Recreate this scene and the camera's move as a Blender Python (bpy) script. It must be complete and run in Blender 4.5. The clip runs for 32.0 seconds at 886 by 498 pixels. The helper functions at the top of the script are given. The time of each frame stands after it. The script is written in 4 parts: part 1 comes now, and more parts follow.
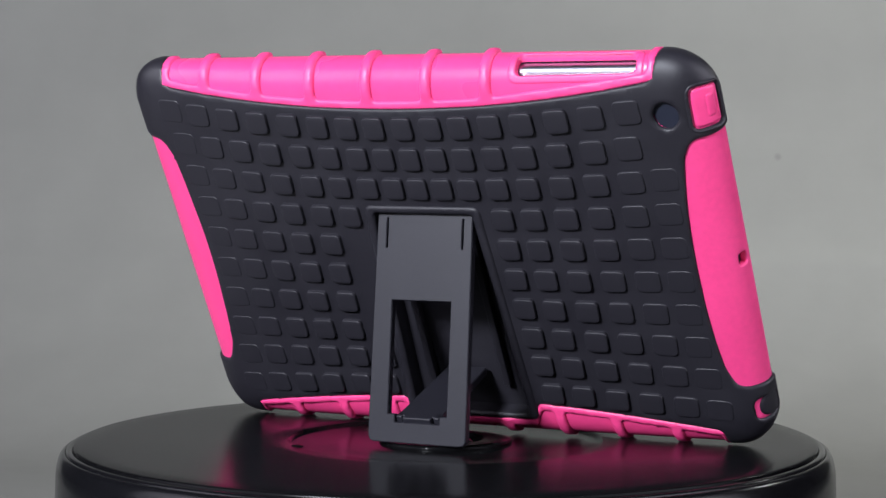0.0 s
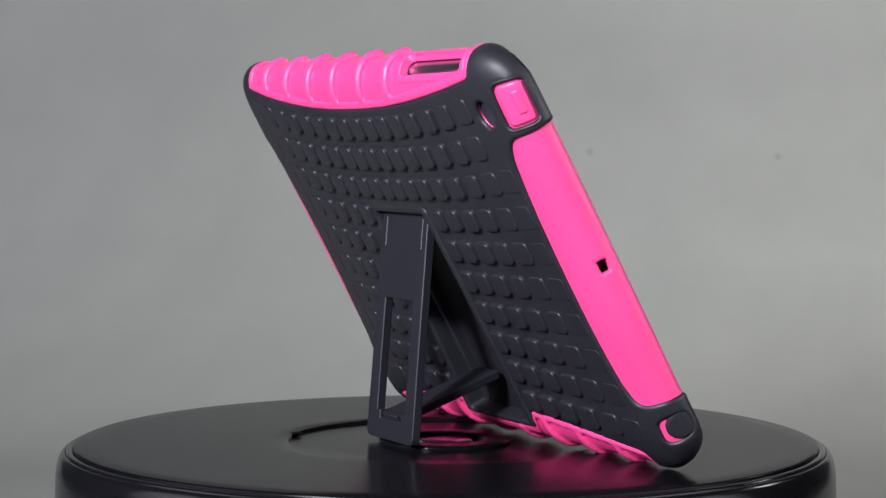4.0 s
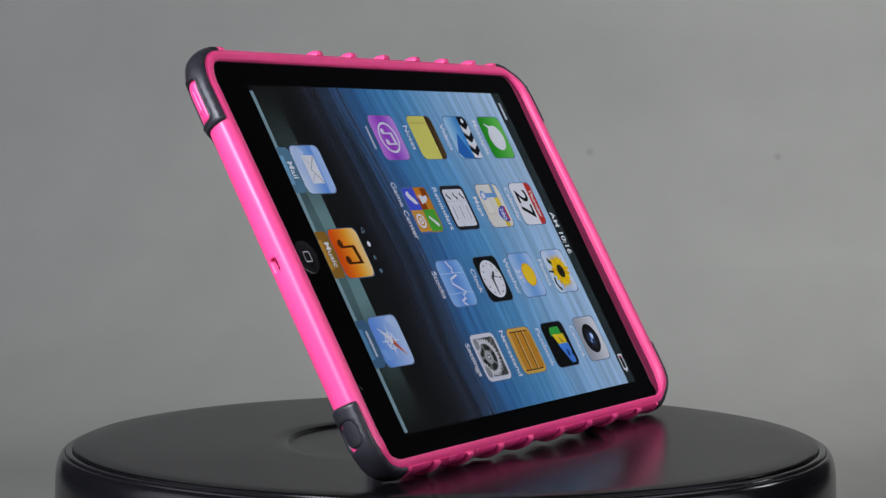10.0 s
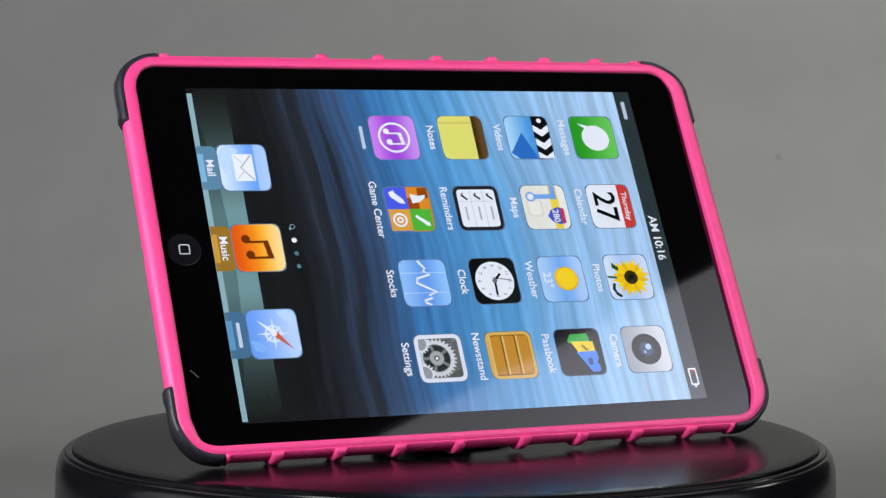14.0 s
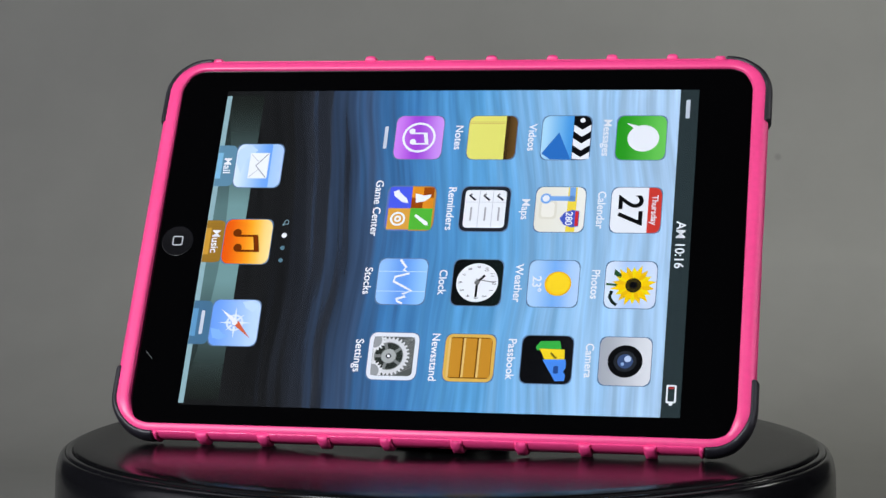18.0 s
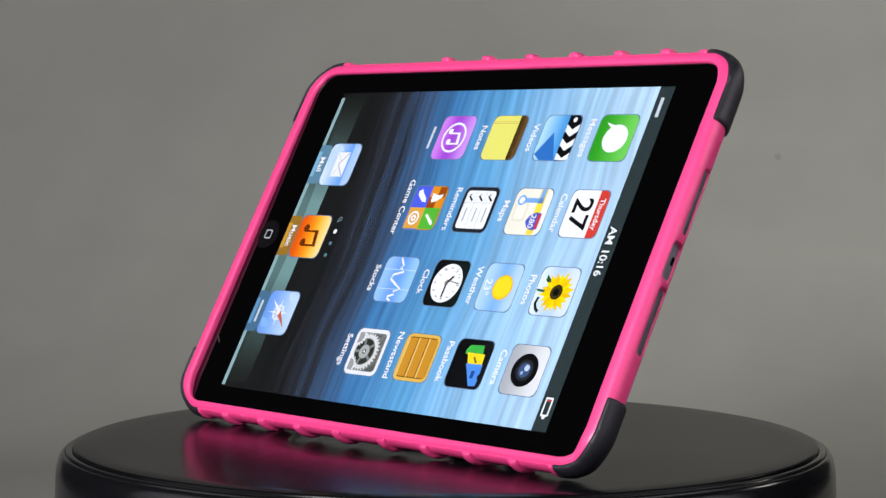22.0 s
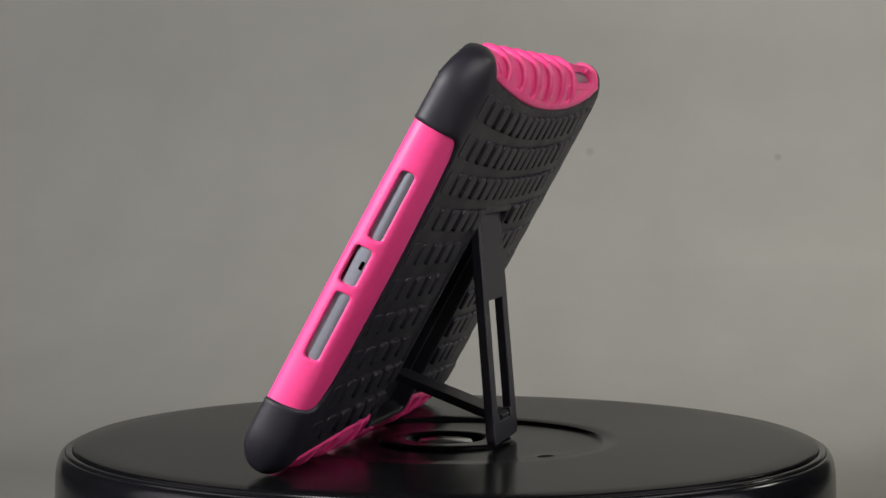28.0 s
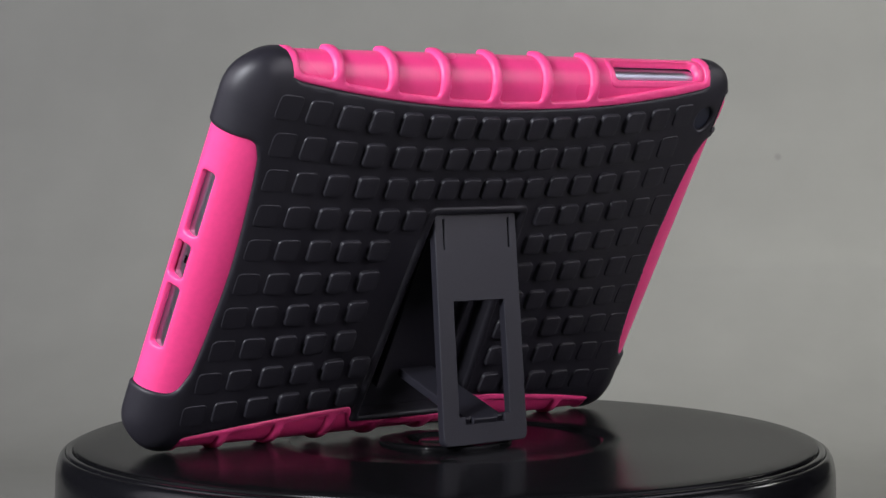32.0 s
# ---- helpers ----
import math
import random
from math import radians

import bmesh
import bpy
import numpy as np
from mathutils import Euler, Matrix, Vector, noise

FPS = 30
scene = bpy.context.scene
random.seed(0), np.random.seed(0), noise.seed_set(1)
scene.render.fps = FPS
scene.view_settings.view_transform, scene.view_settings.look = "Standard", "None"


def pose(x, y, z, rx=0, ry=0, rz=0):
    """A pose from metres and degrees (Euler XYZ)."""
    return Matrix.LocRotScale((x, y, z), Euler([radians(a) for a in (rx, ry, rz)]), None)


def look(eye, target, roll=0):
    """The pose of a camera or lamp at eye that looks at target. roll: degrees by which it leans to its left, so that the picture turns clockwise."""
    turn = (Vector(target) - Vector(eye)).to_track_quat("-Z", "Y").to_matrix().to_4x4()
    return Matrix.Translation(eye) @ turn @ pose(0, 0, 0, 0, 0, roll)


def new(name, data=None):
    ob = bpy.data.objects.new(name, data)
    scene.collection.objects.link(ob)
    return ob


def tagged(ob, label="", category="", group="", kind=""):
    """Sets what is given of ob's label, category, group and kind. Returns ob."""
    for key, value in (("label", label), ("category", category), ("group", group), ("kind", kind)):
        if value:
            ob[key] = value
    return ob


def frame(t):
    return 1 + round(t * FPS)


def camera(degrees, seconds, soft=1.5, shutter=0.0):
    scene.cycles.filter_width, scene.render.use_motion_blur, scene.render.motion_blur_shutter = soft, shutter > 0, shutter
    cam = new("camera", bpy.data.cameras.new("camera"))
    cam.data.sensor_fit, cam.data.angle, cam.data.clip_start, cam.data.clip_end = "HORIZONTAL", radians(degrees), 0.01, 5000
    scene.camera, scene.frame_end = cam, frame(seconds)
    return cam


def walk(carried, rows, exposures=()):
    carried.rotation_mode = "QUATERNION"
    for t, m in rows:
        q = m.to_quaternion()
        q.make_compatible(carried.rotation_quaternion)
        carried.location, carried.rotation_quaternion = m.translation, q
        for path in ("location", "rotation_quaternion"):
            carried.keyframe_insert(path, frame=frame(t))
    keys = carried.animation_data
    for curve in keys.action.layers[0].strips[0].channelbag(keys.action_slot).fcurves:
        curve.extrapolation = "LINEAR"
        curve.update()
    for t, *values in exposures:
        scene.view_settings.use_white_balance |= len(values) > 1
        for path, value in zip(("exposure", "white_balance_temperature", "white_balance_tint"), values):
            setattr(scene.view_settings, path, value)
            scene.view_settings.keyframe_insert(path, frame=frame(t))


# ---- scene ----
from mathutils.geometry import delaunay_2d_cdt

cam = camera(22.59, 32.0, soft=1.45)
EYE = (0.0, -0.73975, 0.10169)
CAM = Matrix.Translation(EYE) @ pose(0, 0, 0, 90 - 2.9585, 0, 0.0714) @ pose(0, 0, 0, 0, 0, 0.05)
walk(cam, [(0.0, CAM), (32.0, CAM)], exposures=[(0.0, 0.42, 6200, 11), (3.0, 0.52, 6200, 11), (7.0, 0.45, 6200, 11), (9.0, 0.3, 6200, 11), (11.0, 0.12, 6180, 11), (12.0, 0.04, 6200, 10), (14.0, -0.06, 6350, 9), (19.0, -0.33, 6450, 9), (21.0, -0.2, 6600, 9), (23.0, 0.04, 6750, 10), (28.0, 0.16, 6850, 10), (32.0, 0.22, 6450, 11)])

# ---- light ----
world = bpy.data.worlds.new("world")
scene.world = world
world.use_nodes = True
world.node_tree.nodes["Background"].inputs[0].default_value = (0.6, 0.62, 0.6, 1)
world.node_tree.nodes["Background"].inputs[1].default_value = 0.05

LEFT_PANEL_LIGHT, RIGHT_PANEL_LIGHT = 3.0, 3.6
RIGHT_LAMP = Vector((0.615, 0.209, 0.333))
LEFT_LAMP = Vector((-0.54, -0.76, 0.40))
# unseen lamp, added to brighten the backdrop towards its right side
BACKDROP_LAMP = Vector((0.62, 0.05, 0.95))
AIM = Vector((0.0, 0.0, 0.06))
BACKDROP_AIM = Vector((0.33, 0.64, 0.36))
RIGHT_AIM = Vector((-0.08, -0.12, 0.05))


def disc_light(name, place, aim, size, power, colour, spread=180):
    data = bpy.data.lights.new(name, "AREA")
    data.shape, data.size, data.energy, data.color = "DISK", size, power, colour
    data.spread = radians(spread)
    ob = new(name, data)
    ob.matrix_world = look(place, aim)
    return ob


disc_light("right_lamp_light", RIGHT_LAMP, RIGHT_AIM, 0.080, 0.24, (1.0, 0.98, 0.95))
disc_light("left_lamp_light", LEFT_LAMP, AIM, 0.20, 12.2, (0.95, 0.97, 1.03))
disc_light("backdrop_fill_light", BACKDROP_LAMP, BACKDROP_AIM, 0.16, 3.4, (1.0, 1.0, 0.92), 90)


# ---- materials ----
def material(name, colour, rough=0.5, metal=0.0, spec=0.5, coat=0.0, grain=0.0, grain_scale=400.0, bump=0.0, bump_scale=900.0, wear=0.0):
    m = bpy.data.materials.new(name)
    m.use_nodes = True
    nt = m.node_tree
    b = nt.nodes["Principled BSDF"]
    b.inputs["Roughness"].default_value = rough
    b.inputs["Metallic"].default_value = metal
    b.inputs["Specular IOR Level"].default_value = spec
    b.inputs["Coat Weight"].default_value = coat
    b.inputs["Base Color"].default_value = (*colour, 1)
    tc = nt.nodes.new("ShaderNodeTexCoord")
    if grain > 0:
        n1 = nt.nodes.new("ShaderNodeTexNoise")
        n1.inputs["Scale"].default_value, n1.inputs["Detail"].default_value = grain_scale, 4
        n2 = nt.nodes.new("ShaderNodeTexNoise")
        n2.inputs["Scale"].default_value, n2.inputs["Detail"].default_value = grain_scale * 0.06, 3
        nt.links.new(tc.outputs["Object"], n1.inputs["Vector"])
        nt.links.new(tc.outputs["Object"], n2.inputs["Vector"])
        add = nt.nodes.new("ShaderNodeMath")
        nt.links.new(n1.outputs[0], add.inputs[0])
        nt.links.new(n2.outputs[0], add.inputs[1])
        ramp = nt.nodes.new("ShaderNodeMapRange")
        ramp.inputs[1].default_value, ramp.inputs[2].default_value = 0.7, 1.3
        ramp.inputs[3].default_value, ramp.inputs[4].default_value = 1 - grain, 1 + grain
        nt.links.new(add.outputs[0], ramp.inputs[0])
        mul = nt.nodes.new("ShaderNodeVectorMath")
        mul.operation = "SCALE"
        mul.inputs[0].default_value = colour
        nt.links.new(ramp.outputs[0], mul.inputs["Scale"])
        nt.links.new(mul.outputs[0], b.inputs["Base Color"])
        if wear > 0:
            rr = nt.nodes.new("ShaderNodeMapRange")
            rr.inputs[1].default_value, rr.inputs[2].default_value = 0.35, 0.65
            rr.inputs[3].default_value, rr.inputs[4].default_value = rough - wear, rough + wear
            nt.links.new(n2.outputs[0], rr.inputs[0])
            nt.links.new(rr.outputs[0], b.inputs["Roughness"])
    if bump > 0:
        n3 = nt.nodes.new("ShaderNodeTexNoise")
        n3.inputs["Scale"].default_value, n3.inputs["Detail"].default_value = bump_scale, 3
        nt.links.new(tc.outputs["Object"], n3.inputs["Vector"])
        bp = nt.nodes.new("ShaderNodeBump")
        bp.inputs["Strength"].default_value, bp.inputs["Distance"].default_value = bump, 0.0004
        nt.links.new(n3.outputs[0], bp.inputs["Height"])
        nt.links.new(bp.outputs[0], b.inputs["Normal"])
    return m


PINK = material("satin_pink_plastic", (0.88, 0.06, 0.245), 0.42, grain=0.05, grain_scale=500, bump=0.06, bump_scale=2500, wear=0.05)
PINK_GLOSS = material("glossy_pink_plastic", (0.88, 0.06, 0.24), 0.28, spec=0.35, grain=0.04, grain_scale=300, wear=0.02, bump=0.05, bump_scale=220)
RUBBER = material("black_silicone_rubber", (0.0160, 0.0150, 0.0200), 0.48, spec=0.40, grain=0.12, grain_scale=700, bump=0.08, bump_scale=3000, wear=0.06)
STAND_PLASTIC = material("dark_grey_plastic", (0.0150, 0.0146, 0.0200), 0.42, spec=0.3, grain=0.08, grain_scale=900, bump=0.05, bump_scale=2500)
SLATE = material("slate_anodised_metal", (0.42, 0.43, 0.50), 0.3, metal=1.0, grain=0.06, grain_scale=900)
LENS = material("dark_blue_lens", (0.018, 0.021, 0.034), 0.3)
BUTTON_BLACK = material("black_button_plastic", (0.005, 0.005, 0.006), 0.22, spec=0.3)
GLASS = material("black_glass", (0.0012, 0.0012, 0.0014), 0.035, spec=0.5, coat=0.4)
TURN_TOP = material("black_gloss_plastic", (0.004, 0.004, 0.0045), 0.2, spec=0.045, grain=0.1, grain_scale=160, wear=0.02, bump=0.02, bump_scale=900)
TURN_BODY = material("black_polished_plastic", (0.005, 0.005, 0.006), 0.16, spec=0.16, grain=0.1, grain_scale=120, wear=0.03)
DULL_BLACK = material("dull_black", (0.003, 0.003, 0.003), 0.7, spec=0.03, grain=0.1, grain_scale=900)
SILVER = material("brushed_silver", (0.62, 0.62, 0.62), 0.16, metal=1.0, grain=0.08, grain_scale=900)
LAMP_SHELL = material("lamp_enamel", (0.6, 0.6, 0.58), 0.35, grain=0.05, grain_scale=80)
WALL_PAINT = material("wall_paint", (0.045, 0.045, 0.044), 0.8, grain=0.06, grain_scale=20, bump=0.1, bump_scale=200)
CEILING_PAINT = material("ceiling_paint", (0.03, 0.03, 0.03), 0.85, grain=0.05, grain_scale=20)


def paper_material():
    m = material("grey_backdrop_paper", (0.17, 0.17, 0.158), 0.85, spec=0.25, grain=0.055, grain_scale=26)
    nt = m.node_tree
    b = nt.nodes["Principled BSDF"]
    tc = nt.nodes.new("ShaderNodeTexCoord")
    mp = nt.nodes.new("ShaderNodeMapping")
    mp.inputs["Scale"].default_value = (1.2, 1, 5)
    nt.links.new(tc.outputs["Object"], mp.inputs["Vector"])
    n = nt.nodes.new("ShaderNodeTexNoise")
    n.inputs["Scale"].default_value, n.inputs["Detail"].default_value = 5, 3
    nt.links.new(mp.outputs[0], n.inputs["Vector"])
    bp = nt.nodes.new("ShaderNodeBump")
    bp.inputs["Strength"].default_value, bp.inputs["Distance"].default_value = 0.05, 0.02
    nt.links.new(n.outputs[0], bp.inputs["Height"])
    nt.links.new(bp.outputs[0], b.inputs["Normal"])
    # two small round stains on the paper
    source = b.inputs["Base Color"].links[0].from_socket
    flat_place = nt.nodes.new("ShaderNodeVectorMath")
    flat_place.operation = "MULTIPLY"
    flat_place.inputs[1].default_value = (1, 0, 1)
    nt.links.new(tc.outputs["Object"], flat_place.inputs[0])
    for place, size, dark in ((STAIN_A, 0.0030, 0.82), (STAIN_B, 0.0026, 0.80)):
        far = nt.nodes.new("ShaderNodeVectorMath")
        far.operation = "DISTANCE"
        far.inputs[1].default_value = place
        nt.links.new(flat_place.outputs[0], far.inputs[0])
        fade = nt.nodes.new("ShaderNodeMapRange")
        fade.interpolation_type = "SMOOTHSTEP"
        fade.inputs[1].default_value, fade.inputs[2].default_value = size * 0.3, size * 1.2
        fade.inputs[3].default_value, fade.inputs[4].default_value = dark, 1.0
        nt.links.new(far.outputs["Value"], fade.inputs[0])
        mul = nt.nodes.new("ShaderNodeVectorMath")
        mul.operation = "SCALE"
        nt.links.new(source, mul.inputs[0])
        nt.links.new(fade.outputs[0], mul.inputs["Scale"])
        source = mul.outputs[0]
    nt.links.new(source, b.inputs["Base Color"])
    return m


STAIN_A, STAIN_B = (0.0889, 0.0, 0.091), (0.205, 0.0, 0.088)
PAPER = paper_material()


def print_material(name, colour):
    return material("print_" + name, colour, 0.07, spec=0.85, coat=0.9)


INK = {}


def ink(*rgb):
    """A printed colour from sRGB 0..255, as linear light."""
    return tuple(((c / 255 + 0.055) / 1.055) ** 2.4 if c > 10 else c / 255 / 12.92 for c in rgb)


def ink_material(colour):
    if colour not in INK:
        INK[colour] = print_material("ink", colour)
    return INK[colour]


def printed_sheet():
    """One print under the clear cover: its colours are laid down shape by shape."""
    m = print_material("sheet", (0.5, 0.5, 0.5))
    nt = m.node_tree
    at_node = nt.nodes.new("ShaderNodeAttribute")
    at_node.attribute_name = "print"
    nt.links.new(at_node.outputs["Color"], nt.nodes["Principled BSDF"].inputs["Base Color"])
    return m


SHEET = printed_sheet()


def wallpaper_material():
    m = print_material("wallpaper", (0.1, 0.2, 0.5))
    nt = m.node_tree
    b = nt.nodes["Principled BSDF"]
    tc = nt.nodes.new("ShaderNodeTexCoord")
    sep = nt.nodes.new("ShaderNodeSeparateXYZ")
    nt.links.new(tc.outputs["Object"], sep.inputs[0])
    # the dark bank bows out in the middle, and the ripples bow with it
    def calc(op, a, b=None):
        n = nt.nodes.new("ShaderNodeMath")
        n.operation = op
        for socket, value in zip(n.inputs, (a, b)):
            if isinstance(value, float):
                socket.default_value = value
            elif value is not None:
                nt.links.new(value, socket)
        return n.outputs[0]

    across = calc("DIVIDE", calc("SUBTRACT", sep.outputs[1], 0.084), 0.014)
    hump = calc("DIVIDE", 1.0, calc("ADD", 1.0, calc("EXPONENT", across)))
    warp = nt.nodes.new("ShaderNodeTexNoise")
    warp.inputs["Scale"].default_value, warp.inputs["Detail"].default_value = 15, 1
    nt.links.new(tc.outputs["Object"], warp.inputs["Vector"])
    bowed = calc("SUBTRACT", calc("SUBTRACT", sep.outputs[0], calc("MULTIPLY", hump, 0.009)), calc("MULTIPLY", warp.outputs[0], 0.011))
    place = nt.nodes.new("ShaderNodeCombineXYZ")
    nt.links.new(calc("MULTIPLY", bowed, 250.0), place.inputs[0])
    nt.links.new(calc("MULTIPLY", sep.outputs[1], 10.0), place.inputs[1])
    n = nt.nodes.new("ShaderNodeTexNoise")
    n.inputs["Scale"].default_value, n.inputs["Detail"].default_value = 1.0, 2
    nt.links.new(place.outputs[0], n.inputs["Vector"])
    k = nt.nodes.new("ShaderNodeMath")
    k.operation = "MULTIPLY_ADD"
    k.inputs[1].default_value = 0.034
    nt.links.new(n.outputs[0], k.inputs[0])
    nt.links.new(bowed, k.inputs[2])
    r = nt.nodes.new("ShaderNodeMapRange")
    r.inputs[1].default_value, r.inputs[2].default_value = -0.083 + 0.008, 0.078 + 0.006
    nt.links.new(k.outputs[0], r.inputs[0])
    ramp = nt.nodes.new("ShaderNodeValToRGB")
    el = ramp.color_ramp.elements
    stops = [(0.0, ink(26, 27, 27)), (0.15, ink(27, 28, 29)), (0.235, ink(40, 44, 51)), (0.32, ink(58, 80, 110)), (0.41, ink(62, 118, 170)),
             (0.58, ink(92, 159, 208)), (0.77, ink(147, 193, 230)), (1.0, ink(181, 212, 240))]
    while len(el) < len(stops):
        el.new(0.5)
    for e, (p, c) in zip(el, stops):
        e.position, e.color = p, (*c, 1)
    nt.links.new(r.outputs[0], ramp.inputs[0])
    # bright and dark crests along the ripples
    fine = nt.nodes.new("ShaderNodeCombineXYZ")
    nt.links.new(calc("MULTIPLY", bowed, 400.0), fine.inputs[0])
    nt.links.new(calc("MULTIPLY", sep.outputs[1], 17.0), fine.inputs[1])
    fine.inputs[2].default_value = 3.7
    crest = nt.nodes.new("ShaderNodeTexNoise")
    crest.inputs["Scale"].default_value, crest.inputs["Detail"].default_value = 1.0, 3
    nt.links.new(fine.outputs[0], crest.inputs["Vector"])
    level = nt.nodes.new("ShaderNodeMapRange")
    level.inputs[1].default_value, level.inputs[2].default_value = 0.33, 0.70
    level.inputs[3].default_value, level.inputs[4].default_value = 0.80, 1.20
    nt.links.new(crest.outputs[0], level.inputs[0])
    tone = nt.nodes.new("ShaderNodeVectorMath")
    tone.operation = "SCALE"
    nt.links.new(ramp.outputs[0], tone.inputs[0])
    nt.links.new(level.outputs[0], tone.inputs["Scale"])
    nt.links.new(tone.outputs[0], b.inputs["Base Color"])
    return m


WALLPAPER = wallpaper_material()


# ---- mesh helpers ----
def mesh_from(name, verts, faces, mats, smooth=True, slots=None):
    me = bpy.data.meshes.new(name)
    me.from_pydata([tuple(v) for v in verts], [], [tuple(f) for f in faces])
    for m in mats if isinstance(mats, (list, tuple)) else [mats]:
        me.materials.append(m)
    me.polygons.foreach_set("use_smooth", [smooth] * len(me.polygons))
    if slots is not None:
        me.polygons.foreach_set("material_index", slots)
    me.validate()
    me.update()
    return me


def part(name, me, parent, label="", m=None):
    ob = new(name, me)
    ob.parent = parent
    if m is not None:
        ob.matrix_basis = m
    if label:
        ob["label"] = label
    return ob


def rounded(points, radius=2.0, step=0.8, closed=True):
    """A closed polygon with rounded corners, sampled about every step. A point may carry its own radius."""
    pts = [Vector(p[:2]) for p in points]
    rad = [p[2] if len(p) > 2 else radius for p in points]
    out = []
    n = len(pts)
    for i in range(n):
        a, b, c = pts[i - 1], pts[i], pts[(i + 1) % n]
        u, v = a - b, c - b
        lu, lv = u.length, v.length
        u, v = u / lu, v / lv
        t = min(rad[i], lu * 0.48, lv * 0.48)
        if t < 1e-4 or u.dot(v) < -0.9995:
            out.append(b)
            continue
        p, q = b + u * t, b + v * t
        k = 6
        for j in range(k + 1):
            s = j / k
            out.append(p * (1 - s) ** 2 + b * 2 * s * (1 - s) + q * s ** 2)
    res = []
    for i, p in enumerate(out):
        q = out[(i + 1) % len(out)]
        d = (q - p).length
        if d < 0.02 * step:
            continue
        k = max(1, int(d / step))
        for j in range(k):
            res.append(p.lerp(q, j / k))
    return np.array([tuple(p) for p in res])


def circle(x, y, r, n=28):
    a = np.linspace(0, 2 * np.pi, n, endpoint=False)
    return np.stack([x + r * np.cos(a), y + r * np.sin(a)], 1)


def box(x0, y0, x1, y1, r=1.0, step=0.8):
    return rounded([(x0, y0), (x1, y0), (x1, y1), (x0, y1)], r, step)


def area(loop):
    x, y = loop.T
    return 0.5 * np.sum(x * np.roll(y, -1) - np.roll(x, -1) * y)


def inside(pts, loops):
    res = np.zeros(len(pts), bool)
    for lp in loops:
        x0, y0 = lp.T
        x1, y1 = np.roll(x0, -1), np.roll(y0, -1)
        for a, b, c, d in zip(x0, y0, x1, y1):
            if b == d:
                continue
            hit = ((b > pts[:, 1]) != (d > pts[:, 1])) & (pts[:, 0] < (c - a) * (pts[:, 1] - b) / (d - b) + a)
            res ^= hit
    return res


def inset(loop, d):
    prev, nxt = np.roll(loop, 1, 0), np.roll(loop, -1, 0)
    t = nxt - prev
    t /= np.linalg.norm(t, axis=1)[:, None] + 1e-9
    return loop + np.stack([-t[:, 1], t[:, 0]], 1) * d


def triangulate(loops, spacing, edge, rings=()):
    """Points and triangles of the region between the first loop and the holes. The first loop of points is the border, then one set in by edge."""
    fixed, segs, borders = [], [], []
    for i, lp in enumerate(loops):
        if (area(lp) < 0) == (i == 0):
            lp = lp[::-1]
        a = len(fixed)
        fixed += [tuple(p) for p in lp]
        segs += [(a + j, a + (j + 1) % len(lp)) for j in range(len(lp))]
        borders.append(list(range(a, a + len(lp))))
    rim = np.array(fixed)
    extra = []
    if edge:
        for b in borders:
            extra.append(inset(rim[b], edge)[::1])
    lo, hi = rim.min(0), rim.max(0)
    gx, gy = np.meshgrid(np.arange(lo[0], hi[0], spacing), np.arange(lo[1], hi[1], spacing * 0.866))
    gx = gx + (np.arange(gx.shape[0]) % 2)[:, None] * spacing * 0.5
    extra.append(np.stack([gx.ravel(), gy.ravel()], 1))
    pts = np.concatenate(extra)
    pts = pts[inside(pts, [rim[b] for b in borders])]
    grid = pts
    near = np.full(len(grid), 1e9)
    for k in range(0, len(rim), 400):
        d = ((grid[:, None, :] - rim[None, k:k + 400, :]) ** 2).sum(2).min(1)
        near = np.minimum(near, d)
    near = np.sqrt(near)
    limit = edge * 0.75 if edge else spacing * 0.5
    keep = near > limit
    grid = grid[keep]
    if rings:
        bands = np.concatenate([inset(rim[borders[0]], d) for d in rings])
        for b in borders[1:]:
            bands = bands[((bands[:, None, :] - rim[None, b, :]) ** 2).sum(2).min(1) > limit * limit]
        outer = rim[borders[0]]
        far = np.sqrt(np.concatenate([((grid[k:k + 2000, None, :] - outer[None]) ** 2).sum(2).min(1) for k in range(0, len(grid), 2000)]))
        grid = np.concatenate([bands[inside(bands, [rim[b] for b in borders])], grid[far > rings[-1] + 0.5]])
    coords = [Vector(p) for p in fixed] + [Vector(p) for p in grid]
    from_lib = delaunay_2d_cdt(coords, segs, [], 0, 1e-5)
    v2, faces = np.array([tuple(p) for p in from_lib[0]]), from_lib[2]
    cen = np.array([v2[list(f)].mean(0) for f in faces])
    ok = inside(cen, [rim[b] for b in borders])
    faces = [tuple(f) for f, o in zip(faces, ok) if o]
    ids = from_lib[3]
    back = {}
    for i, orig in enumerate(ids):
        for o in orig:
            back[o] = i
    borders = [[back[j] for j in b] for b in borders]
    return v2, faces, borders


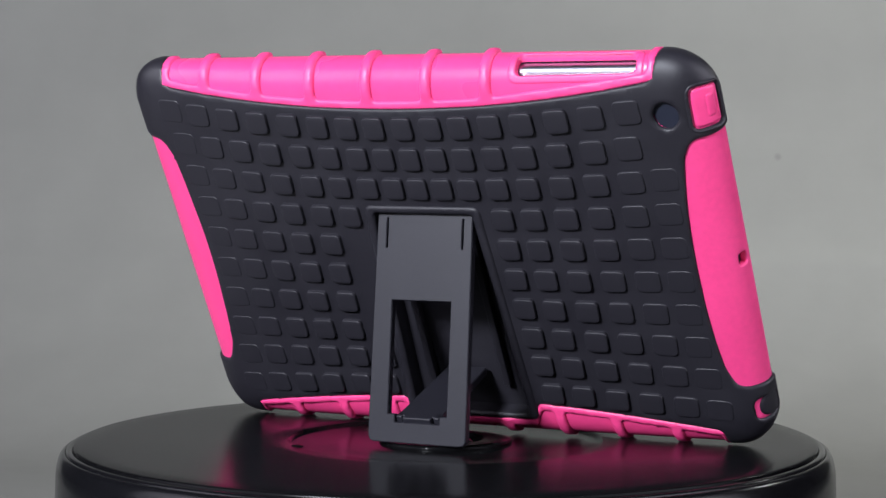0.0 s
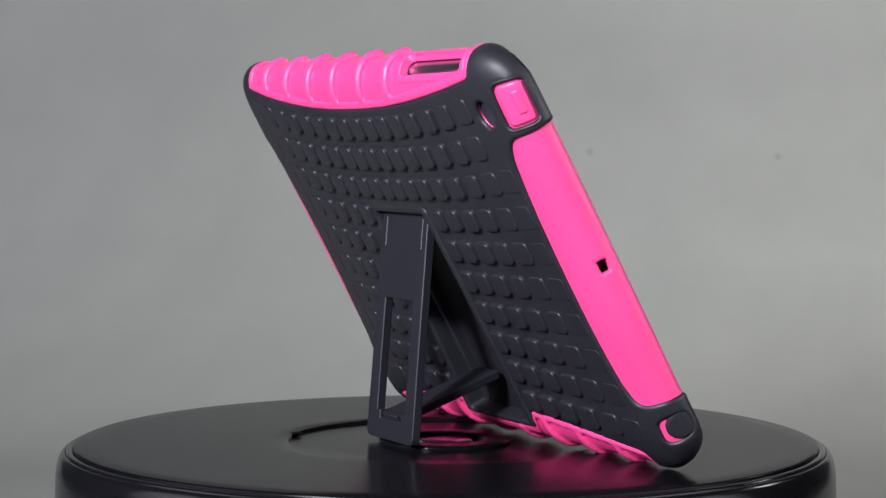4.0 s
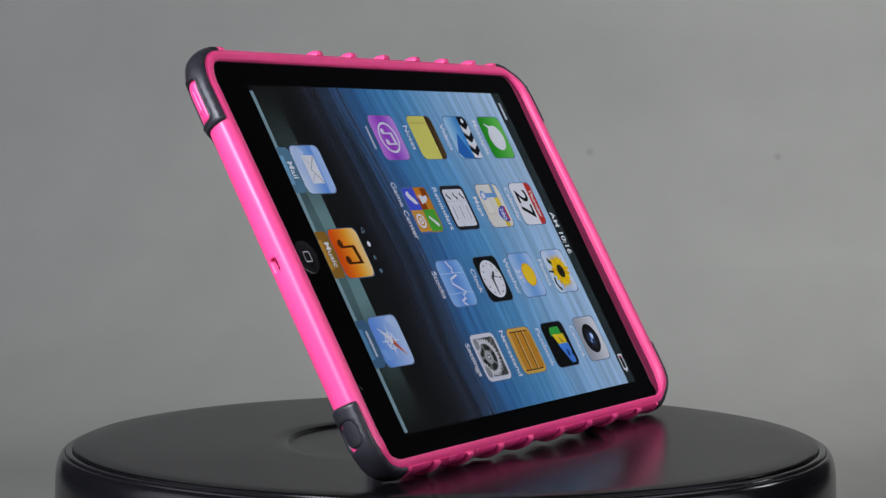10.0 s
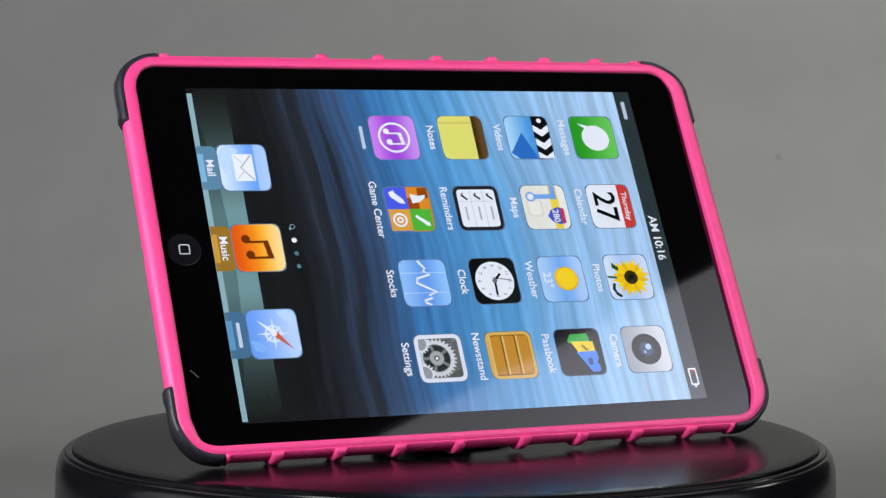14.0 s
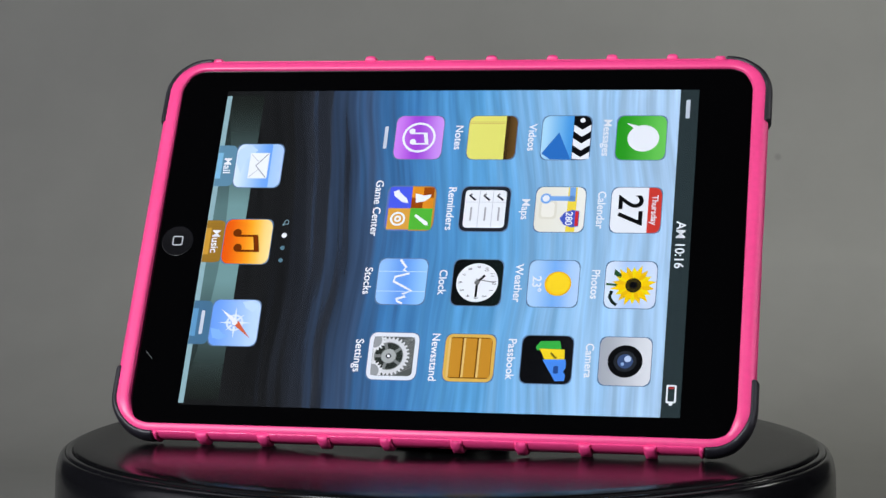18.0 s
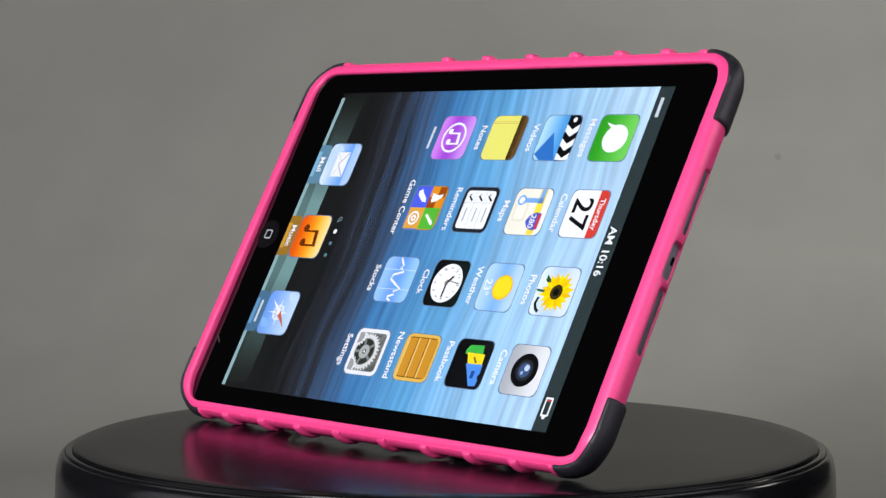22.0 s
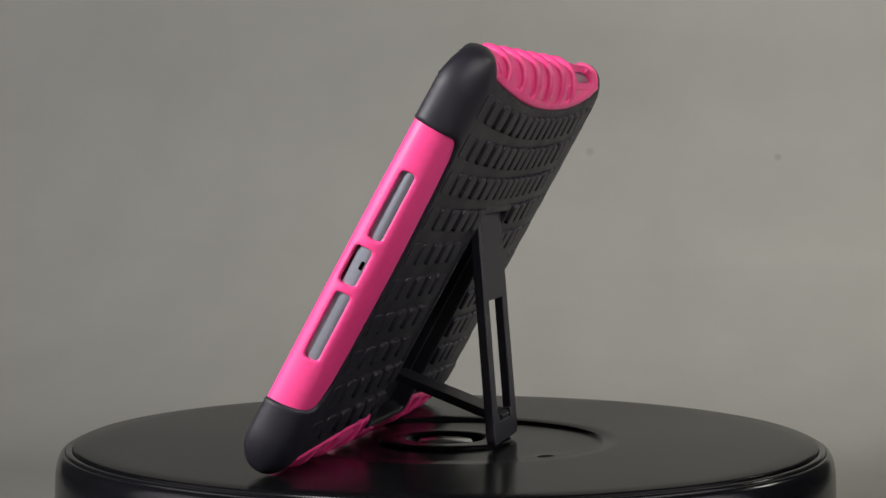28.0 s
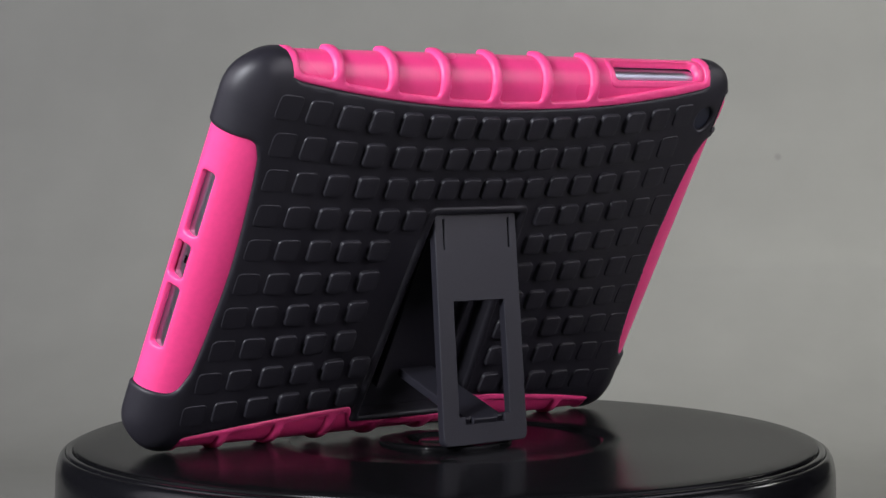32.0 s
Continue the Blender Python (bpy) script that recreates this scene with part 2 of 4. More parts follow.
def slab(loops, depth, place, chamfer=0.25, spacing=6.0):
    """A flat plate: front face at height 0, back at -depth, edges chamfered. place maps (x, y, h) to a point in metres."""
    v2, faces, borders = triangulate(loops, spacing, 0)
    n = len(v2)
    h = np.zeros(n)
    verts = [place(x, y, 0.0) for x, y in v2]
    out = list(faces)
    flip = [tuple(reversed(f)) for f in faces]
    verts += [place(x, y, -depth) for x, y in v2]
    out += [tuple(i + n for i in f) for f in flip]
    for b in borders:
        # the chamfer widens the plate below its face
        wide = inset(v2[b], -chamfer)
        a = len(verts)
        verts += [place(x, y, -chamfer) for x, y in wide]
        c = len(verts)
        verts += [place(x, y, -depth + chamfer) for x, y in wide]
        k = len(b)
        for j in range(k):
            i, q = j, (j + 1) % k
            out.append((b[i], a + i, a + q, b[q]))
            out.append((a + i, c + i, c + q, a + q))
            out.append((c + i, b[i] + n, b[q] + n, c + q))
    return verts, out


def lathe(name, profile, mat, seg=160, smooth=True):
    verts, faces = [], []
    k = len(profile)
    for i in range(seg):
        a = 2 * math.pi * i / seg
        verts += [(r * math.cos(a), r * math.sin(a), z) for r, z in profile]
    for i in range(seg):
        j = (i + 1) % seg
        for p in range(k - 1):
            faces.append((i * k + p, j * k + p, j * k + p + 1, i * k + p + 1))
    me = mesh_from(name, verts, faces, mat, smooth)
    bm = bmesh.new()
    bm.from_mesh(me)
    bmesh.ops.remove_doubles(bm, verts=bm.verts, dist=1e-7)
    bmesh.ops.recalc_face_normals(bm, faces=bm.faces)
    bm.to_mesh(me)
    bm.free()
    return me


# ---- backdrop and room ----
FLOOR = -0.072


def build_backdrop():
    prof = [(-1.15, FLOOR), (-0.6, FLOOR), (0.0, FLOOR), (0.42, FLOOR)]
    for i in range(1, 161):
        a = radians(90 * i / 160)
        prof.append((0.42 + 0.22 * math.sin(a), FLOOR + 0.22 * (1 - math.cos(a))))
    prof += [(0.64, FLOOR + 0.22 + 0.025 * i) for i in range(1, 41)]
    xs = np.linspace(-0.44, 0.44, 55)
    verts, faces = [], []
    for y, z in prof:
        for x in xs:
            s = noise.noise(Vector((x * 3.0, z * 6.0, 4.0))) * 0.004 + noise.noise(Vector((x * 9.0, z * 16.0, 9.0))) * 0.0012
            sag = 0.0011 * math.exp(-((z - 0.022 + 0.003 * math.sin(x * 22)) / 0.006) ** 2) * min(1.0, max(0.0, (x - 0.06) / 0.05))
            k = min(1.0, max(0.0, (z - FLOOR) / 0.1))
            verts.append((x, y - (s + sag) * k, z))
    m = len(xs)
    for i in range(len(prof) - 1):
        for j in range(m - 1):
            faces.append((i * m + j, i * m + j + 1, (i + 1) * m + j + 1, (i + 1) * m + j))
    ob = new("backdrop", mesh_from("backdrop", verts, faces, PAPER))
    so = ob.modifiers.new("thickness", "SOLIDIFY")
    so.thickness, so.offset = 0.0006, -1
    tagged(ob, "plain grey paper sweep with faint creases behind the turntable", "backdrop", kind="structure")


build_backdrop()


def plain_wall(name, x0, y0, z0, x1, y1, z1, mat, label):
    v = [(x, y, z) for z in (z0, z1) for y in (y0, y1) for x in (x0, x1)]
    f = [(0, 2, 3, 1), (4, 5, 7, 6), (0, 1, 5, 4), (2, 6, 7, 3), (0, 4, 6, 2), (1, 3, 7, 5)]
    tagged(new(name, mesh_from(name, v, f, mat, False)), label, "wall", kind="structure")


plain_wall("floor", -1.5, -1.6, FLOOR - 0.06, 1.5, 1.1, FLOOR - 0.01, WALL_PAINT, "plain grey floor under the paper sweep")
plain_wall("wall_north", -1.5, 1.1, FLOOR - 0.06, 1.5, 1.16, 1.9, WALL_PAINT, "plain grey painted wall")
plain_wall("wall_south", -1.5, -1.66, FLOOR - 0.06, 1.5, -1.6, 1.9, WALL_PAINT, "plain grey painted wall")
plain_wall("wall_east", 1.5, -1.66, FLOOR - 0.06, 1.56, 1.16, 1.9, WALL_PAINT, "plain grey painted wall")
plain_wall("wall_west", -1.56, -1.66, FLOOR - 0.06, -1.5, 1.16, 1.9, WALL_PAINT, "plain grey painted wall")
plain_wall("ceiling", -1.56, -1.66, 1.9, 1.56, 1.16, 1.96, CEILING_PAINT, "plain grey ceiling")


# ---- lamps ----
def studio_lamp(place, aim, size, label, ring=False):
    s = size / 2
    thing = new("studio_lamp")
    thing.matrix_world = look(place, aim)
    tagged(thing, label, "lamp", group="studio lamps")
    prof = [(s * 1.12, 0.004), (s * 1.1, 0.0), (s * 1.04, -0.0005), (s * 1.04, 0.006), (s * 0.9, 0.03 + s * 0.3), (s * 0.55, 0.05 + s * 0.6), (s * 0.3, 0.055 + s * 0.65), (0.0, 0.055 + s * 0.66)]
    part("reflector", lathe("reflector", prof, LAMP_SHELL, 64), thing)
    # the bulb's light on the dish is put in as a glowing ring
    if ring:
        glow = bpy.data.materials.new("lit_dish_glow")
        glow.use_nodes = True
        b = glow.node_tree.nodes["Principled BSDF"]
        b.inputs["Emission Color"].default_value = (1.0, 0.99, 0.93, 1)
        b.inputs["Emission Strength"].default_value = 3.0
        part("lit_dish_ring", lathe("lit_dish_ring", [(0.0405, 0.001), (s * 0.98, 0.001), (s, 0.002)], glow, 64), thing, "glowing ring that stands in for the lit dish round the bulb")
    part("socket", lathe("socket", [(s * 0.3, 0.05 + s * 0.62), (s * 0.28, 0.12 + s * 0.62), (0, 0.125 + s * 0.62)], TURN_BODY, 32), thing)
    back = thing.matrix_world.inverted()
    top = thing.matrix_world @ Vector((0, 0, 0.10 + s * 0.62))
    for name, prof in (("pole", [(0.009, top.z - 0.02), (0.009, FLOOR + 0.014), (0.0, FLOOR + 0.014)]), ("base", [(0.0, FLOOR + 0.016), (0.07, FLOOR + 0.014), (0.075, FLOOR + 0.004), (0.075, FLOOR + 0.001)])):
        me = lathe(name, prof, TURN_BODY, 24)
        me.transform(back @ Matrix.Translation((top.x, top.y, 0)))
        part(name, me, thing)
    return thing


studio_lamp(RIGHT_LAMP, RIGHT_AIM, 0.102, "small round enamelled work lamp shining on the tablet", True)
studio_lamp(LEFT_LAMP, AIM, 0.204, "large round enamelled studio lamp shining down on the tablet")
studio_lamp(BACKDROP_LAMP, BACKDROP_AIM, 0.164, "unseen round lamp on a pole, added to brighten the backdrop")


def cloth(strength, half, low, high):
    """White cloth lit by a bulb behind its middle: it glows less towards its edges."""
    m = bpy.data.materials.new("softbox_cloth")
    m.use_nodes = True
    nt = m.node_tree
    b = nt.nodes["Principled BSDF"]
    b.inputs["Base Color"].default_value = (0.8, 0.8, 0.8, 1)
    b.inputs["Emission Color"].default_value = (1.0, 0.955, 1.06, 1)
    tc = nt.nodes.new("ShaderNodeTexCoord")
    mp = nt.nodes.new("ShaderNodeMapping")
    tall = (high - low) / 2
    mp.inputs["Location"].default_value = (0, 0, -(low + tall * 0.85) / tall)
    mp.inputs["Scale"].default_value = (1 / half, 0, 1 / tall)
    nt.links.new(tc.outputs["Object"], mp.inputs["Vector"])
    far = nt.nodes.new("ShaderNodeVectorMath")
    far.operation = "LENGTH"
    nt.links.new(mp.outputs[0], far.inputs[0])
    fade = nt.nodes.new("ShaderNodeMapRange")
    fade.interpolation_type = "SMOOTHSTEP"
    fade.inputs[1].default_value, fade.inputs[2].default_value = 0.1, 1.15
    fade.inputs[3].default_value, fade.inputs[4].default_value = strength, strength * 0.28
    nt.links.new(far.outputs["Value"], fade.inputs[0])
    nt.links.new(fade.outputs[0], b.inputs["Emission Strength"])
    return m


HOUSING = material("softbox_black_cloth", (0.02, 0.02, 0.02), 0.8, grain=0.1, grain_scale=200)


def block(x0, y0, z0, x1, y1, z1):
    v = [(x, y, z) for z in (z0, z1) for y in (y0, y1) for x in (x0, x1)]
    return v, [(0, 2, 3, 1), (4, 5, 7, 6), (0, 1, 5, 4), (2, 6, 7, 3), (0, 4, 6, 2), (1, 3, 7, 5)]


def softbox(a, b, bottom, top, light):
    """A flat softbox from a to b on plan, its cloth facing the turntable."""
    a, b = Vector(a), Vector(b)
    mid, run = (a + b) / 2, b - a
    k = run.length / 2
    turn = math.atan2(run.y, run.x)
    thing = new("softbox")
    thing.matrix_world = Matrix.Translation((mid.x, mid.y, FLOOR + 0.0008)) @ pose(0, 0, 0, 0, 0, math.degrees(turn))
    tagged(thing, "upright softbox light with white cloth beside the turntable", "softbox", group="softboxes")
    lo, hi = bottom - FLOOR, top - FLOOR
    part("diffuser_cloth", mesh_from("diffuser_cloth", *block(-k, 0.0, lo, k, 0.004, hi), cloth(light, k, lo, hi), False), thing)
    part("housing", mesh_from("housing", *block(-k - 0.01, -0.16, lo - 0.01, k + 0.01, -0.001, hi + 0.01), HOUSING, False), thing)
    for x in (-k * 0.6, k * 0.6):
        part("leg", mesh_from("leg", *block(x - 0.012, -0.10, 0.0, x + 0.012, -0.076, lo - 0.012), HOUSING, False), thing)
        part("foot", mesh_from("foot", *block(x - 0.02, -0.2, -0.0005, x + 0.02, 0.03, 0.012), HOUSING, False), thing)


softbox((0.50, -0.68), (0.95, 0.0), 0.08, 0.75, RIGHT_PANEL_LIGHT)
softbox((-0.88, 0.06), (-0.64, -0.52), 0.10, 0.70, LEFT_PANEL_LIGHT)


# ---- turntable ----
def build_turntable():
    t = new("turntable")
    tagged(t, "round glossy black display turntable slowly turning the tablet", "turntable")
    mm = 0.001
    top = [(22.3, -1.2), (22.6, -1.2), (40.0, -1.2), (51.6, -1.2), (52.2, -1.1), (52.5, -0.2), (52.9, 0.0)] + [(r, 0.0) for r in (60, 80, 100, 115)] + [(122.4, 0.0), (122.9, -0.15), (123.2, -0.6), (123.3, -1.4)]
    part("platter", lathe("platter", [(r * mm, z * mm) for r, z in top], TURN_TOP), t, "flat glossy black platter with a shallow ring groove")
    boss = [(9.6, -2.2), (12.4, -2.0), (12.9, -0.3), (13.3, 0.0), (21.6, 0.0), (22.1, -0.15), (22.3, -0.6), (22.3, -1.2)]
    part("boss", lathe("boss", [(r * mm, z * mm) for r, z in boss], TURN_TOP), t)
    med = [(0.0, -0.5), (8.4, -0.5), (9.0, -0.7), (9.4, -2.2)]
    part("medallion", lathe("medallion", [(r * mm, z * mm) for r, z in med], SILVER, 64), t, "small round silver centre plate")
    ring = [(123.3, -1.4), (123.6, -1.2), (124.4, -0.9), (125.2, -1.1), (125.7, -1.6), (125.8, -2.2)]
    part("rim_ring", lathe("rim_ring", [(r * mm, z * mm) for r, z in ring], TURN_BODY), t)
    body = [(125.8, -2.2)]
    for i in range(0, 13):
        a = radians(90 * i / 12)
        body.append((126.1 + 3.0 * math.sin(a), -1.8 - 9.0 * (1 - math.cos(a))))
    body += [(129.4, -20), (129.2, -40), (127.0, -62), (123.0, -70.5), (118.0, FLOOR * 1000 + 0.3), (0.0, FLOOR * 1000 + 0.3)]
    part("body", lathe("body", [(r * mm, z * mm) for r, z in body], TURN_BODY), t, "rounded polished black turntable body")
    # a shallow dimple, its darkness given by a flat dull black disc
    dent = [(0.0, 0.04), (1.4, 0.035), (2.1, 0.02), (2.4, 0.004)]
    part("dimple_mark", lathe("dimple_mark", [(r * mm, z * mm) for r, z in dent], DULL_BLACK, 24), t, "thin dull black disc standing in for a shallow dimple", Matrix.Translation((0.0382, 0.0359, 0)) @ pose(0, 0, 0, 0, 0, 133) @ Matrix.Diagonal((1.35, 0.8, 1, 1)))
    return t


turntable = build_turntable()


# ---- the case: one skin, from the flat back over the rolled edge to the front lip ----
# Lengths in millimetres: u along the case, v up the slope from the turntable, w out of the screen.
MID = 55.3
SCREEN_MID = 54.8
SCREEN_W = 34.6
BX, BY = 91.3, 56.7
LEAN = 28.4


def skin_profile(power, waist, top):
    """Half a section of the skin: distance out from the flat back's edge, and height."""
    pts = [(0.0, 22.0)]
    for i in range(1, 25):
        a = math.pi / 2 * i / 24
        pts.append((14.0 * math.sin(a) ** (2 / power), waist - (waist - 22.0) * math.cos(a) ** (2 / power)))
    r = top - waist - 0.6
    pts.append((14.0, waist + 0.6))
    for i in range(1, 9):
        a = math.pi / 2 * i / 8
        pts.append((14.0 - 2.9 * (1 - math.cos(a)), waist + 0.6 + r * math.sin(a)))
    pts += [(9.8, top), (9.0, top - 0.1), (8.6, top - 0.5), (8.5, 34.6), (8.5, 32.2)]
    return np.array(pts)


LONG_P = skin_profile(2.25, 31.2, 35.7)
SIDE_P = skin_profile(1.9, 32.6, 36.0)
SKIN_S = np.concatenate([[0], np.cumsum(np.linalg.norm(np.diff(LONG_P, axis=0), axis=1))])
SKIN_END = SKIN_S[-1]
E_CREST = SKIN_S[-6]


def normals(p):
    t = np.gradient(p, SKIN_S, axis=0)
    t /= np.linalg.norm(t, axis=1)[:, None]
    return np.stack([t[:, 1], -t[:, 0]], 1)


LONG_N, SIDE_N = normals(LONG_P), normals(SIDE_P)


def e_at(w, p=None):
    """How far along the skin from the flat back it is w high."""
    p = LONG_P if p is None else p
    k = int(np.argmax(p[:, 1]))
    return float(np.interp(w, p[:k + 1, 1], SKIN_S[:k + 1]))


def skin(xy, off):
    """Points on the skin, off millimetres proud of it, from places on the unrolled sheet."""
    x, y = xy[:, 0], xy[:, 1]
    cx, cy = np.clip(x, -BX, BX), np.clip(y, -BY, BY)
    dx, dy = x - cx, y - cy
    e = np.hypot(dx, dy)
    nx, ny = dx / np.maximum(e, 1e-9), dy / np.maximum(e, 1e-9)
    k = np.clip((np.abs(nx) - 0.5) / 0.5, 0, 1)
    k = k * k * (3 - 2 * k)

    def along(a, b, i):
        return np.interp(e, SKIN_S, a[:, i]) * (1 - k) + np.interp(e, SKIN_S, b[:, i]) * k
    d, w = along(LONG_P, SIDE_P, 0), along(LONG_P, SIDE_P, 1)
    nd, nw = along(LONG_N, SIDE_N, 0), along(LONG_N, SIDE_N, 1)
    # the front lip is narrower along the long edges, most of all along the bottom
    slim = 1 - (1 - k) * np.where(y < 0, 0.64, 0.28)
    d = np.where((e > E_CREST) & (d < 11.1), 11.1 - (11.1 - d) * slim, d)
    # the back is crowned, and the front lip stands highest beside the middle
    w = w + 2.0 * (np.abs(cx) / BX) ** 2.6 * np.clip((31.0 - w) / 9.0, 0, 1)
    t = y / 71.0
    g = np.clip((w - 27.0) / 6.0, 0, 1) * k
    w = w + g * np.where(x > 0, 1.3 - 0.5 * t - 0.4 * t * t, 0.8 - 0.55 * t - 0.4 * t * t)
    r = d + off * nd
    return np.stack([cx + nx * r, cy + ny * r + MID, w + off * nw], 1) * 0.001


def layer(name, loops, off, skirt, mat, spacing=2.0, edge=0.7, soft=0.4, raised=None, rings=()):
    """A sheet on the skin, with rounded borders and a skirt that goes down through its thickness."""
    v2, faces, borders = triangulate(loops, spacing, edge, rings)
    o = np.full(len(v2), float(off))
    for b in borders:
        o[b] = off - soft
    if raised is not None:
        o += raised(v2)
    verts = list(skin(v2, o))
    faces = [tuple(reversed(f)) for f in faces]
    for b in borders:
        a = len(verts)
        verts += list(skin(v2[b], off - skirt))
        k = len(b)
        for j in range(k):
            q = (j + 1) % k
            faces.append((b[j], b[q], a + q, a + j))
    return mesh_from(name, verts, faces, mat)


def mirror(loop):
    return [(-p[0], *p[1:]) for p in reversed(loop)]


def top_border(x):
    return 56.9 + 0.00098 * x * x


def bottom_border(x):
    return -(54.6 + 0.00108 * x * x)


def side_border(y):
    return 90.5 + 0.0023 * y * y


case = new("tablet_case")
tagged(case, "bright pink and black rugged tablet case propped open on its kickstand", "tablet case")

E_LIP = e_at(35.0)
E_RIB = e_at(34.9)


def jacket_half(out=0.0):
    """The border of the black jacket for u > 0, from the top middle round to the bottom middle."""
    p = [(x, top_border(x), 0) for x in np.linspace(0, 82, 20)]
    p += [(88.2, top_border(88.2), 3.0), (90.3, BY + E_LIP, 0.6)]
    p += [(BX + E_LIP * math.sin(a), BY + E_LIP * math.cos(a), 0) for a in np.linspace(0.02, math.pi / 2, 16)]
    p += [(BX + E_LIP, 45.3, 0.6), (96.6 + out, 44.4, 3.5)]
    p += [(side_border(y) + out, y, 0) for y in np.linspace(38, -38, 27)]
    p += [(97.4 + out * 0.6, -46.2, 3.5), (BX + E_LIP, -47.3, 0.6)]
    p += [(BX + E_LIP * math.cos(a), -BY - E_LIP * math.sin(a), 0) for a in np.linspace(0.0, math.pi / 2 - 0.02, 16)]
    p += [(90.3, -BY - E_LIP, 0.6), (89.2, bottom_border(89.2), 2.5)]
    p += [(x, bottom_border(x), 0) for x in np.linspace(80, 36, 12)]
    p += [(25.6, bottom_border(25.6), 2.5), (21.2, -62.0, 2.5), (10.0, -62.6, 0)]
    return p


JACKET = rounded(jacket_half() + mirror(jacket_half(1.3))[:-1], 0, 1.2)
RECESS = rounded([(-18.2, 18.6), (18.2, 18.6), (21.6, -59.6), (-21.6, -59.6)], 1.5, 1.0)
RECESS_WIDE = rounded([(-19.4, 19.8), (19.4, 19.8), (22.8, -61.0), (-22.8, -61.0)], 1.5, 1.0)
RECESS_RIM = rounded([(-21.4, 21.4), (21.4, 21.4), (25.0, -61.6), (-25.0, -61.6)], 3.0, 1.0)
CAM_HOLE = circle(-91.6, 53.1, 4.45, 40)


def side_window(sign, y0, y1, w0, w1, r=1.6):
    a, b = BX + e_at(w0, SIDE_P), BX + e_at(w1, SIDE_P)
    return box(min(sign * a, sign * b), y0, max(sign * a, sign * b), y1, r, 0.7)


BUTTON_WIN = side_window(-1, 47.4, 61.6, 23.8, 32.0, 2.0)
JACK_WIN = side_window(-1, -60.4, -51.6, 25.0, 33.0, 3.0)
JACK_HOLE = circle(-(BX + e_at(31.0, SIDE_P)), -55.6, 5.0, 32)
SIDE_HOLE = side_window(-1, -2.9, 1.4, 28.2, 31.5, 0.9)
SLOTS = [side_window(1, 8.4, 30.6, 27.2, 31.8, 1.5), side_window(1, -31.4, -9.4, 27.4, 32.1, 1.5), side_window(1, -6.9, 5.4, 27.8, 33.2, 1.6)]
TOP_SLOT = box(-83.4, BY + e_at(24.3), -43.2, BY + e_at(31.0), 2.2, 0.8)
SHELL_CAM = circle(-91.9, 53.3, 5.0, 36)

corner = []
for sx, sy, a0 in ((1, 1, 0), (-1, 1, 90), (-1, -1, 180), (1, -1, 270)):
    corner += [(sx * BX + SKIN_END * math.cos(radians(a)), sy * BY + SKIN_END * math.sin(radians(a)), 0) for a in np.linspace(a0, a0 + 90, 24)]
SHELL = rounded(corner, 0, 1.5)

shell = part("shell", layer("shell", [SHELL, RECESS_WIDE, SIDE_HOLE, *SLOTS, TOP_SLOT, SHELL_CAM], 0.0, 2.4, PINK, 1.6, 0.5, 0.25, rings=(0.8, 1.6, 2.4, 3.0, 3.57, 4.4, 5.2, 6.0)), case, "satin bright pink plastic inner shell")
jacket = part("jacket", layer("jacket", [JACKET, CAM_HOLE, BUTTON_WIN, JACK_WIN, RECESS], 0.95, 1.2, RUBBER, 1.8, 0.8, 0.5), case, "matt black rubber outer jacket with square studs")


def build_recess():
    pts = RECESS
    n = len(pts)
    rim = [(x, y + MID, 21.4) for x, y in pts]
    low = [(x * 0.97, y + MID, 26.4) for x, y in pts]
    verts = [tuple(c * 0.001 for c in p) for p in rim + low]
    faces = [(i, (i + 1) % n, n + (i + 1) % n, n + i) for i in range(n)]
    faces.append(tuple(range(n, 2 * n)))
    me = mesh_from("recess_pan", verts, faces, RUBBER, False)
    part("recess_pan", me, jacket, "deep black pocket for the folded kickstand")
    part("recess_rim", layer("recess_rim", [RECESS_RIM, RECESS], 1.6, 1.3, RUBBER, 1.6, 0.8, 0.6), jacket)
    # low rails and ribs on the pocket's floor
    for x in (-14.0, 14.0):
        v, f = slab([box(x - 1.0, -50, x + 1.0, 8, 0.4)], 3.0, lambda a, b, h: (a * 0.001, (b + MID) * 0.001, (23.6 - h) * 0.001))
        part("pocket_rail", mesh_from("pocket_rail", v, [tuple(reversed(q)) for q in f], RUBBER, False), jacket)


build_recess()

# rib frames along the long edges
TOP_RIBS = [-33.0, -12.0, 9.8, 31.0, 51.6, 72.2, 91.0]
BOTTOM_RIBS = [-90.5, -73.3, -52.6, -32.4, -11.6, 11.4, 32.2, 52.6, 73.2, 90.5]


def comb(edge, cells, far, rim):
    """A strip along the border with ribs that run out to the front lip: the cells between the ribs stay free."""
    pts = list(edge)
    for x0, x1, inner in reversed(cells):
        pts += [(x1, far, 0.5)] + inner + [(x0, far, 0.5)]
    return rounded(pts, 0, 1.2)


def top_cell(x0, x1, inner_only=False):
    hi = BY + e_at(34.6)
    low = [(x1, top_border(x1) + 2.6, 1.8), (x0, top_border(x0) + 2.6, 1.8)]
    return low if inner_only else rounded(low + [(x0, hi, 0.2), (x1, hi, 0.2)], 1.0, 1.0)


